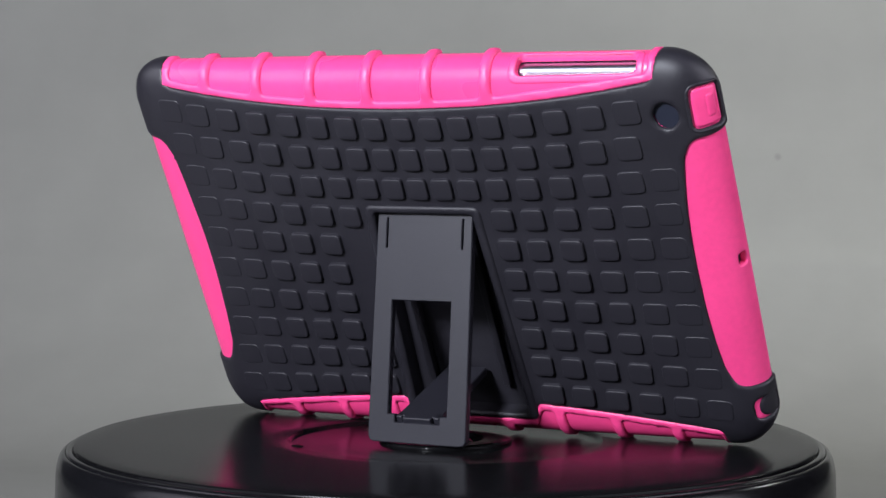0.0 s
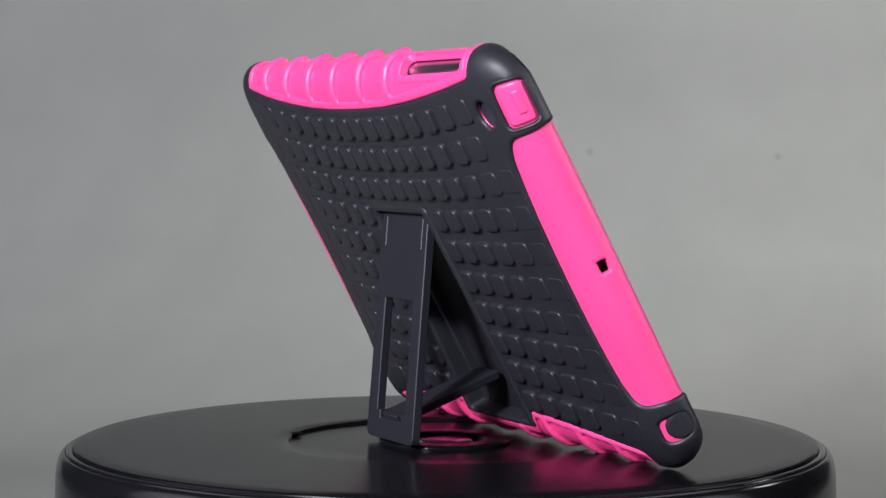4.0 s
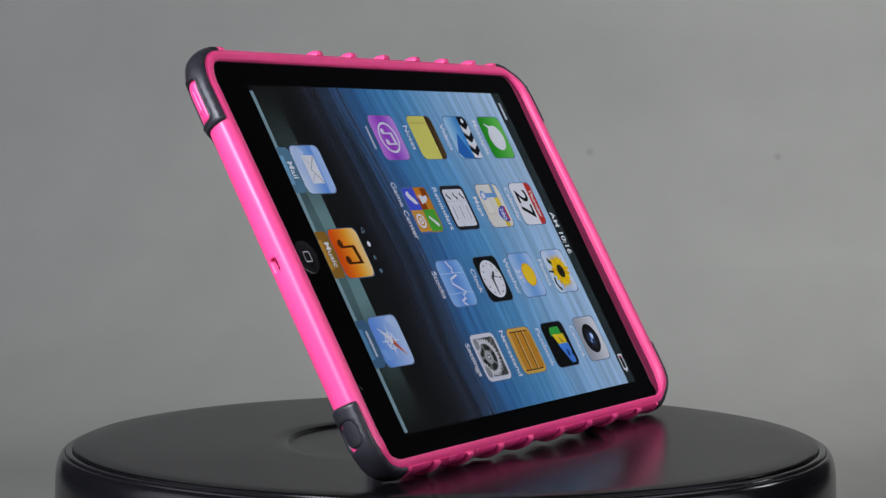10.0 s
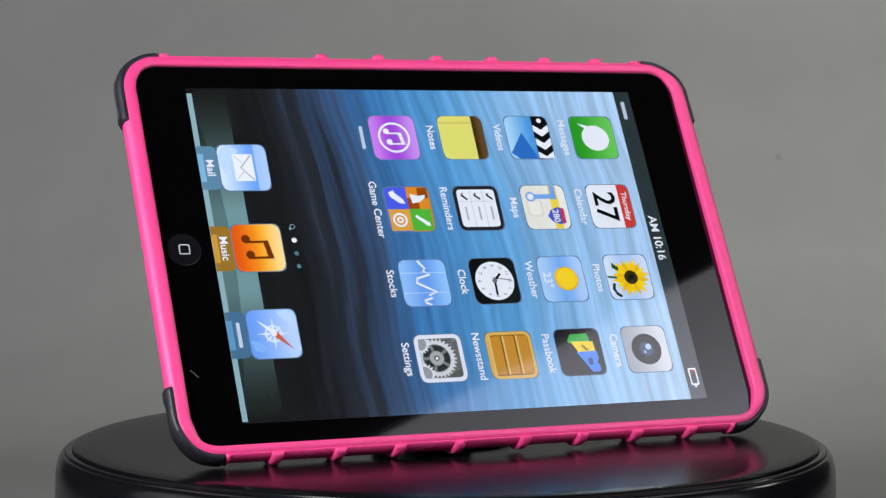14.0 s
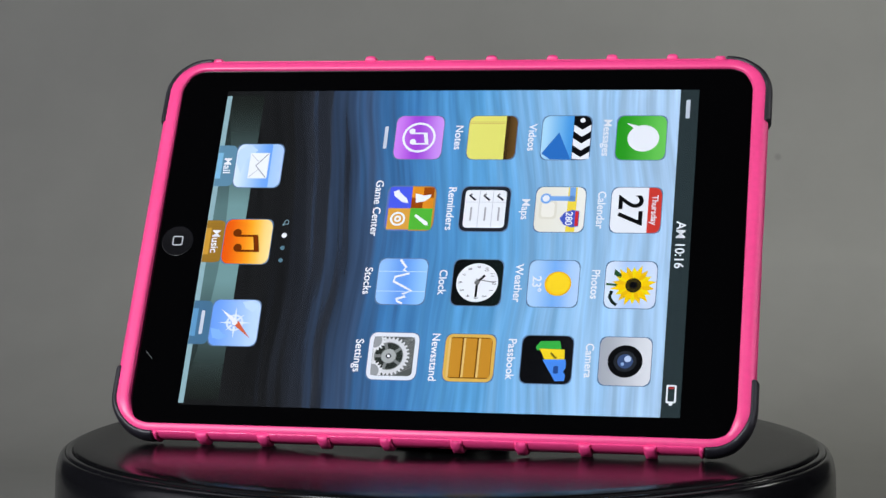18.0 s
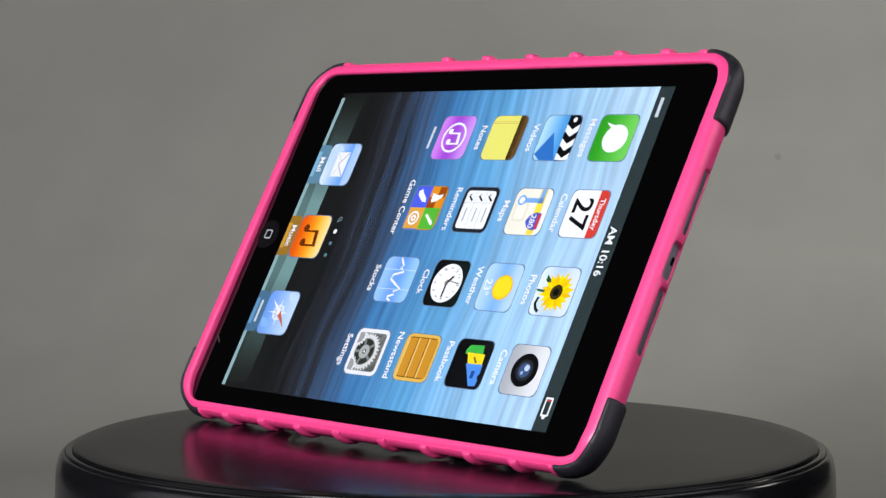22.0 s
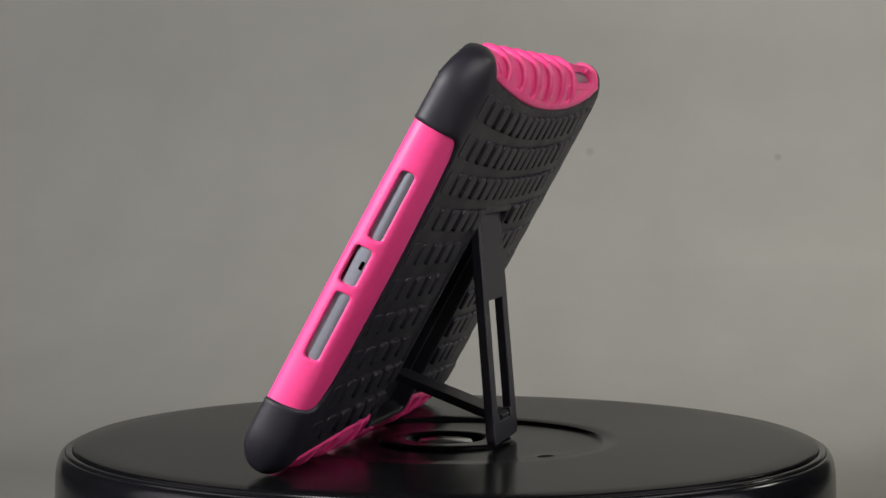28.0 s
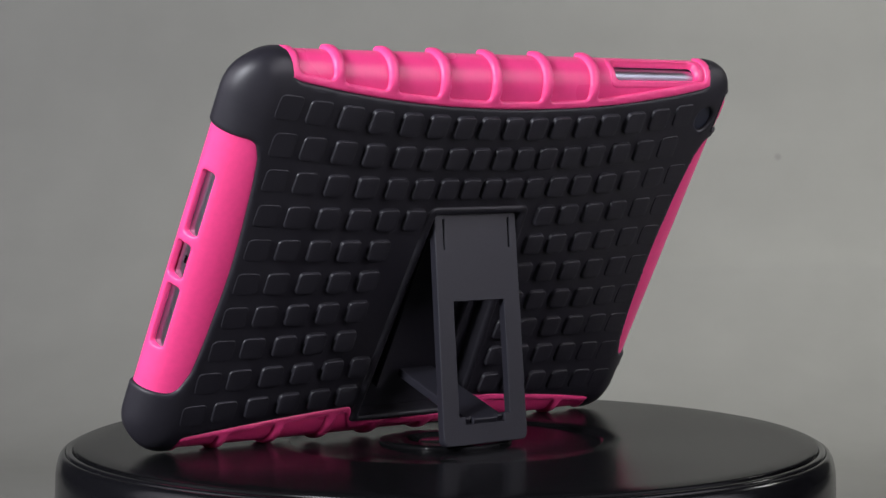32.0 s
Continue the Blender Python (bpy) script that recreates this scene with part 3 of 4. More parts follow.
def bottom_inner(x0, x1):
    a, b = bottom_border(x0), bottom_border(x1)
    if abs(x0) < 24 and abs(x1) < 24:
        return [(x1, -65.8, 1.4), (x0, -65.8, 1.4)]
    if min(abs(x0), abs(x1)) < 22:
        if x0 > 0:
            return [(x1, b - 2.4, 1.4), (26.5, -57.9, 1.3), (22.5, -65.4, 1.3), (x0, -65.6, 1.0)]
        return [(x1, -65.6, 1.0), (-22.5, -65.4, 1.3), (-26.5, -57.9, 1.3), (x0, a - 2.4, 1.4)]
    return [(x1, b - 2.4, 1.4), (x0, a - 2.4, 1.4)]


def bottom_cell(x0, x1):
    lo = -BY - e_at(34.6)
    return rounded(bottom_inner(x0, x1) + [(x0, lo, 0.2), (x1, lo, 0.2)], 1.0, 1.0)


FAR = BY + E_RIB


def round_ribs(centres, border, tall):
    """How much a rib's round back stands above the strip, which it leaves smoothly."""
    mids = np.array(centres)

    def raised(v2):
        dx = np.abs(v2[:, :1] - mids[None, :]).min(1) / 1.95
        out = np.array([abs(y) - abs(border(x)) for x, y in v2])
        k = np.clip((out - 1.5) / 4.5, 0, 1)
        return tall * np.sqrt(np.clip(1 - dx * dx, 0, 1)) * k * k * (3 - 2 * k)
    return raised


top_spans = [(-87.0, -35.0)] + [(a + 1.95, b - 1.95) for a, b in zip(TOP_RIBS[:-1], TOP_RIBS[1:])]
top_spans[-1] = (top_spans[-1][0], 86.6)
top_cells = [top_cell(*sp) for sp in top_spans[1:]] + [top_cell(*top_spans[0])]
edge = [(-90.0, FAR, 0)] + [(x, top_border(x), 0) for x in np.linspace(-89.5, 89.5, 25)] + [(90.0, FAR, 0)]
part("top_rib_frame", layer("top_rib_frame", [comb(edge, [(a, b, top_cell(a, b, True)) for a, b in top_spans], FAR, 0)], 0.95, 1.05, PINK, 1.2, 0.6, 0.45, round_ribs(TOP_RIBS[:-1], top_border, 0.75)), shell)
bottom_spans = [(a + 1.95, b - 1.95) for a, b in zip(BOTTOM_RIBS[:-1], BOTTOM_RIBS[1:])]
bottom_cells = [bottom_cell(*sp) for sp in bottom_spans]
low_edge = [(-90.0, -FAR, 0)] + [(x, bottom_border(x), 0) for x in np.linspace(-89.5, -26, 10)] + [(-21.2, -62.0, 2), (21.2, -62.0, 2)] + [(x, bottom_border(x), 0) for x in np.linspace(26, 89.5, 10)] + [(90.0, -FAR, 0)]
part("bottom_rib_frame", layer("bottom_rib_frame", [comb(low_edge, [(a, b, bottom_inner(a, b)) for a, b in bottom_spans], -FAR, 0)], 0.95, 1.05, PINK, 1.2, 0.6, 0.45, round_ribs(BOTTOM_RIBS[1:-1], bottom_border, 0.5)), shell)
for c in top_cells[:-1]:
    part("glossy_panel", layer("glossy_panel", [inset(c, -0.5) if area(c) > 0 else inset(c[::-1], -0.5)], 0.12, 0.2, PINK_GLOSS, 1.6, 0.5, 0.05), shell)
c = top_cells[-1]
part("glossy_panel", layer("glossy_panel", [inset(c, -0.5) if area(c) > 0 else inset(c[::-1], -0.5), TOP_SLOT], 0.12, 0.2, PINK_GLOSS, 1.6, 0.5, 0.05), shell)
for c in bottom_cells:
    part("glossy_panel", layer("glossy_panel", [inset(c, -0.5) if area(c) > 0 else inset(c[::-1], -0.5)], 0.12, 0.2, PINK_GLOSS, 1.6, 0.5, 0.05), shell)
part("slot_rim", layer("slot_rim", [box(-85.8, BY + e_at(23.2), -40.8, BY + e_at(32.2), 3.2, 0.8), TOP_SLOT], 0.3, 0.9, PINK, 1.0, 0.5, 0.2), shell)
# side button under its window
b0, b1 = BX + e_at(24.1, SIDE_P), BX + e_at(31.7, SIDE_P)
part("window_pad", layer("window_pad", [box(-b1, 47.8, -b0, 61.2, 1.7, 0.6)], 0.45, 1.2, PINK, 1.0, 0.8, 0.3), shell, "pink pad in the jacket's side window")
b0, b1 = BX + e_at(27.0, SIDE_P), BX + e_at(29.8, SIDE_P)
part("side_button", layer("side_button", [box(-b1, 50.7, -b0, 58.3, 1.0, 0.6)], 0.75, 0.6, PINK, 1.0, 0.5, 0.25), shell, "raised pink side button")


part("plug", layer("plug", [JACK_HOLE], 0.6, 1.4, RUBBER, 1.0, 0.9, 0.5), shell, "round dark rubber plug")


def window_lip(hole, name):
    out = inset(hole, -1.3) if area(hole) > 0 else inset(hole[::-1], -1.3)
    part(name, layer(name, [out, hole], 1.25, 0.9, RUBBER, 0.8, 0.5, 0.5), jacket)


window_lip(BUTTON_WIN, "button_surround")


# ---- studs on the jacket ----
def stud_mesh():
    ring = box(-0.5, -0.5, 0.5, 0.5, 0.24, 0.4)
    n = len(ring)
    verts, faces = [], []
    for scale, h in ((1.02, -0.3), (0.985, 0.55), (0.955, 0.78), (0.90, 0.89), (0.55, 0.92)):
        verts += [(x * scale, y * scale, -h) for x, y in ring]
    for k in range(4):
        for i in range(n):
            j = (i + 1) % n
            faces.append((k * n + i, (k + 1) * n + i, (k + 1) * n + j, k * n + j))
    verts.append((0, 0, -0.93))
    c = len(verts) - 1
    faces += [(4 * n + i, c, 4 * n + (i + 1) % n) for i in range(n)]
    return mesh_from("stud", verts, faces, RUBBER)


STUD = stud_mesh()
COLUMNS = [0.0, 8.3, 17.6, 27.9, 38.6, 50.3, 61.9, 73.6, 84.6]
ROWS = [50.4, 39.2, 28.2, 17.1, 6.0, -5.2, -16.4, -27.5, -38.4, -49.4]


def build_studs():
    cols = [-c for c in reversed(COLUMNS[1:])] + COLUMNS
    for q0 in ROWS:
        k = 1.35e-5 * q0 + 0.00004
        for c in cols:
            u = c + q0 * q0 * 0.0021 * c / (abs(c) + 13.0) - 1.1
            q = q0 + k * u * u
            if abs(u) > side_border(q) - 4.0 or q + 4.0 > top_border(u) - 0.4 or q - 3.8 < bottom_border(u) + 0.2:
                continue
            if q < 27 and abs(u) < (23.5 if q > 16 else 26.0) + 2.0:
                continue
            if math.hypot(u + 91.2, q - 53.6) < 10.5:
                continue
            width = 7.3 + 0.016 * abs(u)
            height = 7.7 + (0.4 if q0 > 30 else 0)
            low = 1.65 if abs(u) < 60 else (1.25 if abs(u) < 71 else (0.75 if abs(u) < 80 else 0.32))
            here = skin(np.array([(u, q), (u + 1.0, q)]), 0.93)
            m = Matrix.Translation(here[0]) @ pose(0, 0, 0, 0, -math.degrees(math.atan2(here[1][2] - here[0][2], 0.001)), math.degrees(math.atan(2 * k * u)))
            skew = Matrix.Identity(4)
            skew[0][1] = 0.10 * u / 80.0 * (q0 / 50.0)
            part("stud", STUD, jacket, m=m @ skew @ Matrix.Diagonal((width * 0.001, height * 0.001, low * 0.001, 1)))


# ---- kickstand ----
HINGE = Vector((0, 72.4, 22.2))
FOOT = Vector((0, 9.7, -18.7))
ALONG = (FOOT - HINGE).normalized()
OUT = Vector((0, -ALONG.z, ALONG.y))
if OUT.z > 0:
    OUT = -OUT


def on_stand(x, s, h):
    p = HINGE + ALONG * s + OUT * h + Vector((x, 0, 0))
    return tuple(c * 0.001 for c in p)


def build_stand():
    length = (FOOT - HINGE).length - 0.4
    rim = rounded([(-17.4, -1.0, 0.8), (17.1, -1.0, 0.8), (17.8, length, 2.4), (-17.9, length, 2.4)], 1.0, 2.0)
    hole = rounded([(-11.2, 27.6, 0.4), (11.2, 27.6, 0.4), (11.2, 65.6, 0.4), (8.6, 65.6, 0.2), (8.6, 68.2, 0.4), (-8.6, 68.2, 0.4), (-8.6, 65.6, 0.2), (-11.2, 65.6, 0.4)], 0.4, 2.0)
    slits = [box(x - 0.55, 0.6, x + 0.55, 10.8, 0.3, 1.0) for x in (-14.3, 13.7)]
    v, f = slab([rim, hole, *slits], 3.0, on_stand, 0.3, 5.0)
    stand = part("kickstand", mesh_from("kickstand", v, f, STAND_PLASTIC, False), case, "dark grey plastic kickstand leg with a rectangular window")
    # the hinge bar that the leg turns on
    prof = []
    for i in range(17):
        a = radians(360 * i / 16)
        prof.append((math.cos(a) * 1.3, math.sin(a) * 1.3))
    verts, faces = [], []
    for x in (-20.0, 20.0):
        verts += [(x * 0.001, (72.6 + c) * 0.001, (24.6 + s) * 0.001) for c, s in prof[:-1]]
    faces = [(i, (i + 1) % 16, 16 + (i + 1) % 16, 16 + i) for i in range(16)] + [tuple(range(16)), tuple(range(31, 15, -1))]
    part("hinge_bar", mesh_from("hinge_bar", verts, faces, RUBBER, True), stand)
    # folding brace from the leg to the pocket
    a, b = Vector((0, 16.9, -13.4)), Vector((0, 11.8, 24.4))
    along = (b - a).normalized()
    up = Vector((0, along.z, -along.y))
    if up.y < 0:
        up = -up
    reach = (b - a).length

    def on_brace(x, s, h):
        p = a + along * s + up * h + Vector((x, 0, 0))
        return tuple(c * 0.001 for c in p)
    v, f = slab([rounded([(-7.6, 1.0, 0.6), (7.6, 1.0, 0.6), (7.0, reach, 0.6), (-7.0, reach, 0.6)], 0.6, 2.0)], 2.8, on_brace, 0.3, 6.0)
    brace = part("brace", mesh_from("brace", v, f, STAND_PLASTIC, False), stand, "flat folding brace between leg and case")
    v, f = slab([box(-5.0, -0.8, 5.0, 1.6, 0.5, 1.0)], 2.2, on_brace, 0.3, 6.0)
    part("clip", mesh_from("clip", v, f, STAND_PLASTIC, False), stand)
    for x in (-6.9, 6.9):
        v, f = slab([box(x - 0.9, 0.2, x + 0.9, 3.0, 0.4, 1.0)], 2.4, on_brace, 0.3, 6.0)
        part("hinge_knuckle", mesh_from("hinge_knuckle", v, f, STAND_PLASTIC, False), stand)


build_stand()


# ---- the tablet ----
tablet = new("tablet")
tagged(tablet, "black-fronted dummy tablet with a printed home screen, held in the case", "tablet")


def build_tablet():
    def on_face(x, y, h, w=SCREEN_W - 0.05):
        return (x * 0.001, (y + SCREEN_MID) * 0.001, (w + h) * 0.001)
    rim = box(-100.0, -67.2, 100.0, 67.2, 11.0, 2.0)
    v, f = slab([rim], 0.9, on_face, 0.2, 12.0)
    glass = part("front_glass", mesh_from("front_glass", v, f, GLASS, False), tablet, "glossy black front glass")
    under = box(-102.2, -68.4, 103.0, 68.4, 11.5, 2.0)
    n = len(under)
    verts, faces = [], []
    for sc, w in ((0.0, 33.6), (0.0, 30.4), (0.12, 29.4), (0.5, 28.3), (1.5, 27.5), (3.5, 27.05), (6.5, 26.9)):
        r = inset(under, sc)
        verts += [on_face(x, y, w - SCREEN_W + 0.05) for x, y in r]
    for k in range(6):
        for i in range(n):
            j = (i + 1) % n
            faces.append((k * n + i, (k + 1) * n + i, (k + 1) * n + j, k * n + j))
    faces.append(tuple(range(6 * n, 7 * n)))
    body = part("back_shell", mesh_from("back_shell", verts, faces, SLATE), tablet, "slate grey metal tablet body")
    # charging port and jack seen through the openings
    pv, pf = slab([box(-1.3, -0.55, 1.3, 0.55, 0.4, 0.4)], 0.6, lambda x, y, h: ((103.05 + h + 0.1) * 0.001, (x + 0.4 + SCREEN_MID) * 0.001, (30.4 + y) * 0.001), 0.05, 2)
    part("charging_port", mesh_from("charging_port", pv, pf, GLASS, False), body)
    cv, cf = slab([circle(0, 0, 5.2, 36)], 3.0, lambda x, y, h: ((x - 92.0) * 0.001, (y + 53.5 + SCREEN_MID) * 0.001, (24.6 - h) * 0.001), 0.2, 3)
    part("rear_camera", mesh_from("rear_camera", cv, [tuple(reversed(q)) for q in cf], LENS, False), body, "round dark blue-grey camera cover")
    # dull black plate over the metal imitates the shade inside the side hole
    hv, hf = slab([box(-3.6, -1.3, 2.3, 2.6, 0.5, 1.0)], 0.5, lambda x, y, h: ((-102.26 - h) * 0.001, (x + 0.2 + SCREEN_MID) * 0.001, (29.7 + y) * 0.001), 0.05, 4)
    part("hole_shade_plate", mesh_from("hole_shade_plate", hv, [tuple(reversed(q)) for q in hf], DULL_BLACK, False), body)
    return glass


glass = build_tablet()


# ---- the printed home screen ----
def flat(name, shapes, parent, label="", w=SCREEN_W):
    """Thin printed shapes: (loops in sheet millimetres, printed colour or its change over the sheet, level). One mesh."""
    verts, faces, slots, mats, tones = [], [], [], [], []
    for loops, col, level in shapes:
        mat = col if isinstance(col, bpy.types.Material) else SHEET
        if mat not in mats:
            mats.append(mat)
        if isinstance(loops, np.ndarray):
            loops = [loops]
        v2, fs, _ = triangulate(loops, 9.0, 0)
        a = len(verts)
        verts += [(x * 0.001, (y + SCREEN_MID) * 0.001, (w + 0.025 * level) * 0.001) for x, y in v2]
        faces += [tuple(i + a for i in f) for f in fs]
        slots += [mats.index(mat)] * len(fs)
        tones += [(0, 0, 0, 1)] * len(v2) if mat is not SHEET else [(*(col(x, y) if callable(col) else col), 1) for x, y in v2]
    me = mesh_from(name, verts, faces, mats, False, slots)
    layer_of = me.attributes.new("print", "FLOAT_COLOR", "POINT")
    layer_of.data.foreach_set("color", np.array(tones, np.float32).ravel())
    return part(name, me, parent, label)


screen = flat("screen", [(box(-83.0, -59.5, 75.8, 58.4, 0.05, 20), WALLPAPER, 0)], tablet, "printed home screen with rows of colourful icons on blue water")


def at(u0, q0, pts, size=1.0):
    """Points drawn upright (x right, y up) to the sheet, where the picture lies on its side."""
    p = np.asarray(pts, float) * size
    return np.stack([u0 + p[:, 1], q0 - p[:, 0]], 1)


def words(text, u0, q0, size, mat, parent, level=5, bold=True, centre=True, name="lettering"):
    cu = bpy.data.curves.new("text", "FONT")
    cu.body, cu.size = text, size * 0.001
    cu.align_x, cu.align_y = ("CENTER" if centre else "LEFT"), "CENTER"
    if bold:
        cu.offset = size * 0.000013
    tmp = bpy.data.objects.new("text", cu)
    scene.collection.objects.link(tmp)
    dg = bpy.context.evaluated_depsgraph_get()
    me = bpy.data.meshes.new_from_object(tmp.evaluated_get(dg))
    bpy.data.objects.remove(tmp)
    me.name = name
    w = (SCREEN_W + 0.025 * level) * 0.001
    for v in me.vertices:
        x, y = v.co.x, v.co.y
        v.co = (u0 * 0.001 + y, (q0 + SCREEN_MID) * 0.001 - x, w)
    me.materials.clear()
    me.materials.append(ink_material(mat))
    return part(name, me, parent)


def arc(r, a0, a1, n=20, x=0.0, y=0.0):
    a = np.radians(np.linspace(a0, a1, n))
    return np.stack([x + r * np.cos(a), y + r * np.sin(a)], 1)


def ring(r0, r1, x=0.0, y=0.0, n=32):
    return [arc(r1, 0, 360 - 360 / n, n, x, y), arc(r0, 0, 360 - 360 / n, n, x, y)]


def sq(x0, y0, x1, y1, r=0.0):
    return box(x0, y0, x1, y1, r, 1.0) if r else np.array([(x0, y0), (x1, y0), (x1, y1), (x0, y1)], float)


def thick(pts, width):
    """A stroke along a line of points."""
    p = np.asarray(pts, float)
    t = np.gradient(p, axis=0)
    t /= np.linalg.norm(t, axis=1)[:, None]
    nrm = np.stack([-t[:, 1], t[:, 0]], 1) * width / 2
    return np.concatenate([p + nrm, (p - nrm)[::-1]])


WHITE = ink(236, 240, 245)
TEXT_INK = ink(240, 243, 248)
BAR_INK = ink(196, 206, 218)
S = 8.3
TILE = box(-S, -S, S, S, 2.6, 1.0)


def clip(pts, k=S - 0.05):
    return np.clip(np.asarray(pts, float), -k, k)


def tile_bands(stops, lo=-S, hi=S):
    """The rounded tile from bottom to top: neighbouring colours that are near run into one another, others meet at an edge."""
    out = []
    n = len(stops)

    def near(a, b):
        return max(abs(x ** 0.45 - y ** 0.45) for x, y in zip(a, b)) < 0.2
    for i, c in enumerate(stops):
        y0, y1 = lo + (hi - lo) * i / n, lo + (hi - lo) * (i + 1) / n
        pts = []
        for y in np.linspace(y0, y1, max(4, 48 // n)):
            k = max(0.0, abs(y) - (S - 2.6))
            x = S - (2.6 - math.sqrt(max(0.0, 2.6 ** 2 - k * k)))
            pts.append((x, y))
        pts = np.array(pts)
        below = c if i == 0 or not near(c, stops[i - 1]) else tuple((p + q) / 2 for p, q in zip(c, stops[i - 1]))
        above = c if i == n - 1 or not near(c, stops[i + 1]) else tuple((p + q) / 2 for p, q in zip(c, stops[i + 1]))
        out.append((np.concatenate([pts, (pts * [-1, 1])[::-1]]), ("blend", y0, y1, below, above), 1))
    return out


def blend(a, b, n):
    return [ink(*[int(a[k] + (b[k] - a[k]) * i / (n - 1)) for k in range(3)]) for i in range(n)]


def icon(name, u0, q0, shapes, label, scale=1.0, over=0):
    made = []
    for loops, mat, level in shapes:
        if isinstance(loops, np.ndarray):
            loops = [loops]
        if isinstance(mat[0], str):
            _, y0, y1, low, high = mat

            def mat(x, y, u0=u0, y0=y0, y1=y1, low=low, high=high):
                k = min(1.0, max(0.0, ((x - u0) / scale - y0) / (y1 - y0)))
                return tuple(a + (b - a) * k for a, b in zip(low, high))
        made.append(([at(u0, q0, lp, scale) for lp in loops], mat, level + over))
    made.insert(0, ([at(u0, q0, TILE * 1.03, scale)], ink(92, 118, 152), 0.5 + over))
    return flat(name, made, screen, label)


def note_glyph(col, k=1.0, dx=0.0, dy=0.0):
    def mv(p):
        return np.asarray(p, float) * k + [dx, dy]
    return [(mv(arc(1.5, 0, 345, 16, -2.6, -3.4)), col, 3), (mv(arc(1.5, 0, 345, 16, 3.0, -2.6)), col, 3),
            (mv(sq(-1.9, -3.4, -1.1, 3.6)), col, 4), (mv(sq(3.7, -2.6, 4.5, 4.6)), col, 4), (mv([(-1.9, 2.2), (4.5, 3.4), (4.5, 5.2), (-1.9, 4.0)]), col, 5)]


def build_icons():
    us = [-12.5, 12.9, 38.2, 63.5]
    qs = [40.05, 13.1, -13.9, -40.7]
    green, yellow, blue = ink(40, 170, 40), ink(248, 220, 20), ink(70, 130, 230)
    black, dark = ink(14, 15, 17), ink(40, 44, 50)
    grey = ink(150, 152, 155)

    bubble = np.concatenate([arc(5.0, -140, 200, 28) * [1.0, 1.06] + [0.2, 0.7], np.array([(-5.6, -5.2)])])
    icon("messages_icon", us[3], qs[0], tile_bands(blend((40, 150, 30), (110, 205, 90), 5)) + [(bubble, WHITE, 2)], "green icon with a white speech bubble")
    icon("calendar_icon", us[3], qs[1], tile_bands([WHITE] * 11 + [ink(205, 60, 50)] * 4) + [], "white calendar icon with a red band")
    words("27", us[3] - 2.3, qs[1], 11.5, black, screen)
    words("Thursday", us[3] + 6.0, qs[1], 2.9, WHITE, screen)
    petals = []
    for i in range(18):
        a = 20 * i
        r = 6.6 + (i % 3) * 0.5
        petals.append((np.array([(1.6 * math.cos(radians(a - 14)), 1.6 * math.sin(radians(a - 14))), (4.6 * math.cos(radians(a - 13)), 4.6 * math.sin(radians(a - 13))), (r * math.cos(radians(a)), r * math.sin(radians(a))), (4.6 * math.cos(radians(a + 13)), 4.6 * math.sin(radians(a + 13))), (1.6 * math.cos(radians(a + 14)), 1.6 * math.sin(radians(a + 14)))]) + [0.2, 0.9], [yellow, ink(240, 190, 20), ink(250, 205, 10)][i % 3], 2 + i % 3))
    leaves = [(np.array([(-0.6, -8.0), (0.2, -8.0), (0.6, -4), (-0.2, -4)]), ink(50, 90, 50), 2), (np.array([(-5.6, -5.4), (-3.6, -5.6), (-2.2, -3.4), (-3.6, -3.0)]), ink(40, 80, 45), 2),
              (thick([(2.2, -6.0), (4.4, -6.6), (6.2, -5.6), (7.2, -4.2)], 1.1), ink(25, 40, 35), 2)]
    icon("photos_icon", us[3], qs[2], tile_bands(blend((222, 234, 248), (160, 195, 242), 3) + [ink(196, 216, 246), ink(214, 228, 248)]) + petals + leaves + [(arc(2.6, 0, 345, 20, 0.2, 0.9), ink(60, 52, 20), 6), (arc(1.3, 0, 345, 16, 0.2, 0.9), black, 7)], "icon with a yellow sunflower")
    icon("camera_icon", us[3], qs[3], tile_bands(blend((165, 170, 178), (225, 228, 232), 5)) + [(arc(5.6, 0, 350, 36), black, 2), (arc(3.6, 0, 350, 28), dark, 3), (arc(2.5, 0, 350, 24), ink(60, 80, 120), 4), (arc(1.1, 0, 340, 14, -0.8, 0.8), ink(190, 210, 240), 5), (arc(0.6, 0, 330, 10, 1.0, -0.8), ink(150, 180, 220), 5)], "silver icon with a dark lens")

    chev = []
    for i in range(3):
        x = -5.0 + 5.2 * i
        chev.append((clip([(x, 2.4), (x + 2.6, 2.4), (x + 4.6, 5.3), (x + 2.6, 8.2), (x, 8.2), (x + 2.0, 5.3)]), WHITE, 3))
    icon("videos_icon", us[2], qs[0], tile_bands(blend((70, 150, 220), (175, 220, 245), 7)[::-1] + [black] * 4) + chev + [(np.array([(8.2, 2.0), (8.2, -5.0), (6.0, -8.0), (-2, -2.5)]), ink(45, 110, 190), 2), (arc(0.9, 0, 340, 14, -6.6, 5.2), WHITE, 4)], "blue icon with a film clapper")
    road = [(sq(-3.4, -7.0, 3.6, -1.0, 1.6), ink(225, 222, 205), 2), (sq(-2.6, -6.2, 2.8, -1.8, 1.2), ink(240, 238, 226), 3), (sq(-8.2, 2.4, 8.2, 5.4), ink(240, 215, 70), 2), (sq(-8.2, 2.9, -3.0, 4.9), ink(120, 170, 230), 4), (sq(-4.9, -4.6, -3.2, 4.9), ink(120, 170, 230), 4),
            (arc(1.9, 0, 340, 18, -4.0, -4.9), ink(120, 170, 230), 5), (arc(1.2, 0, 340, 14, -4.0, -4.9), WHITE, 6)]
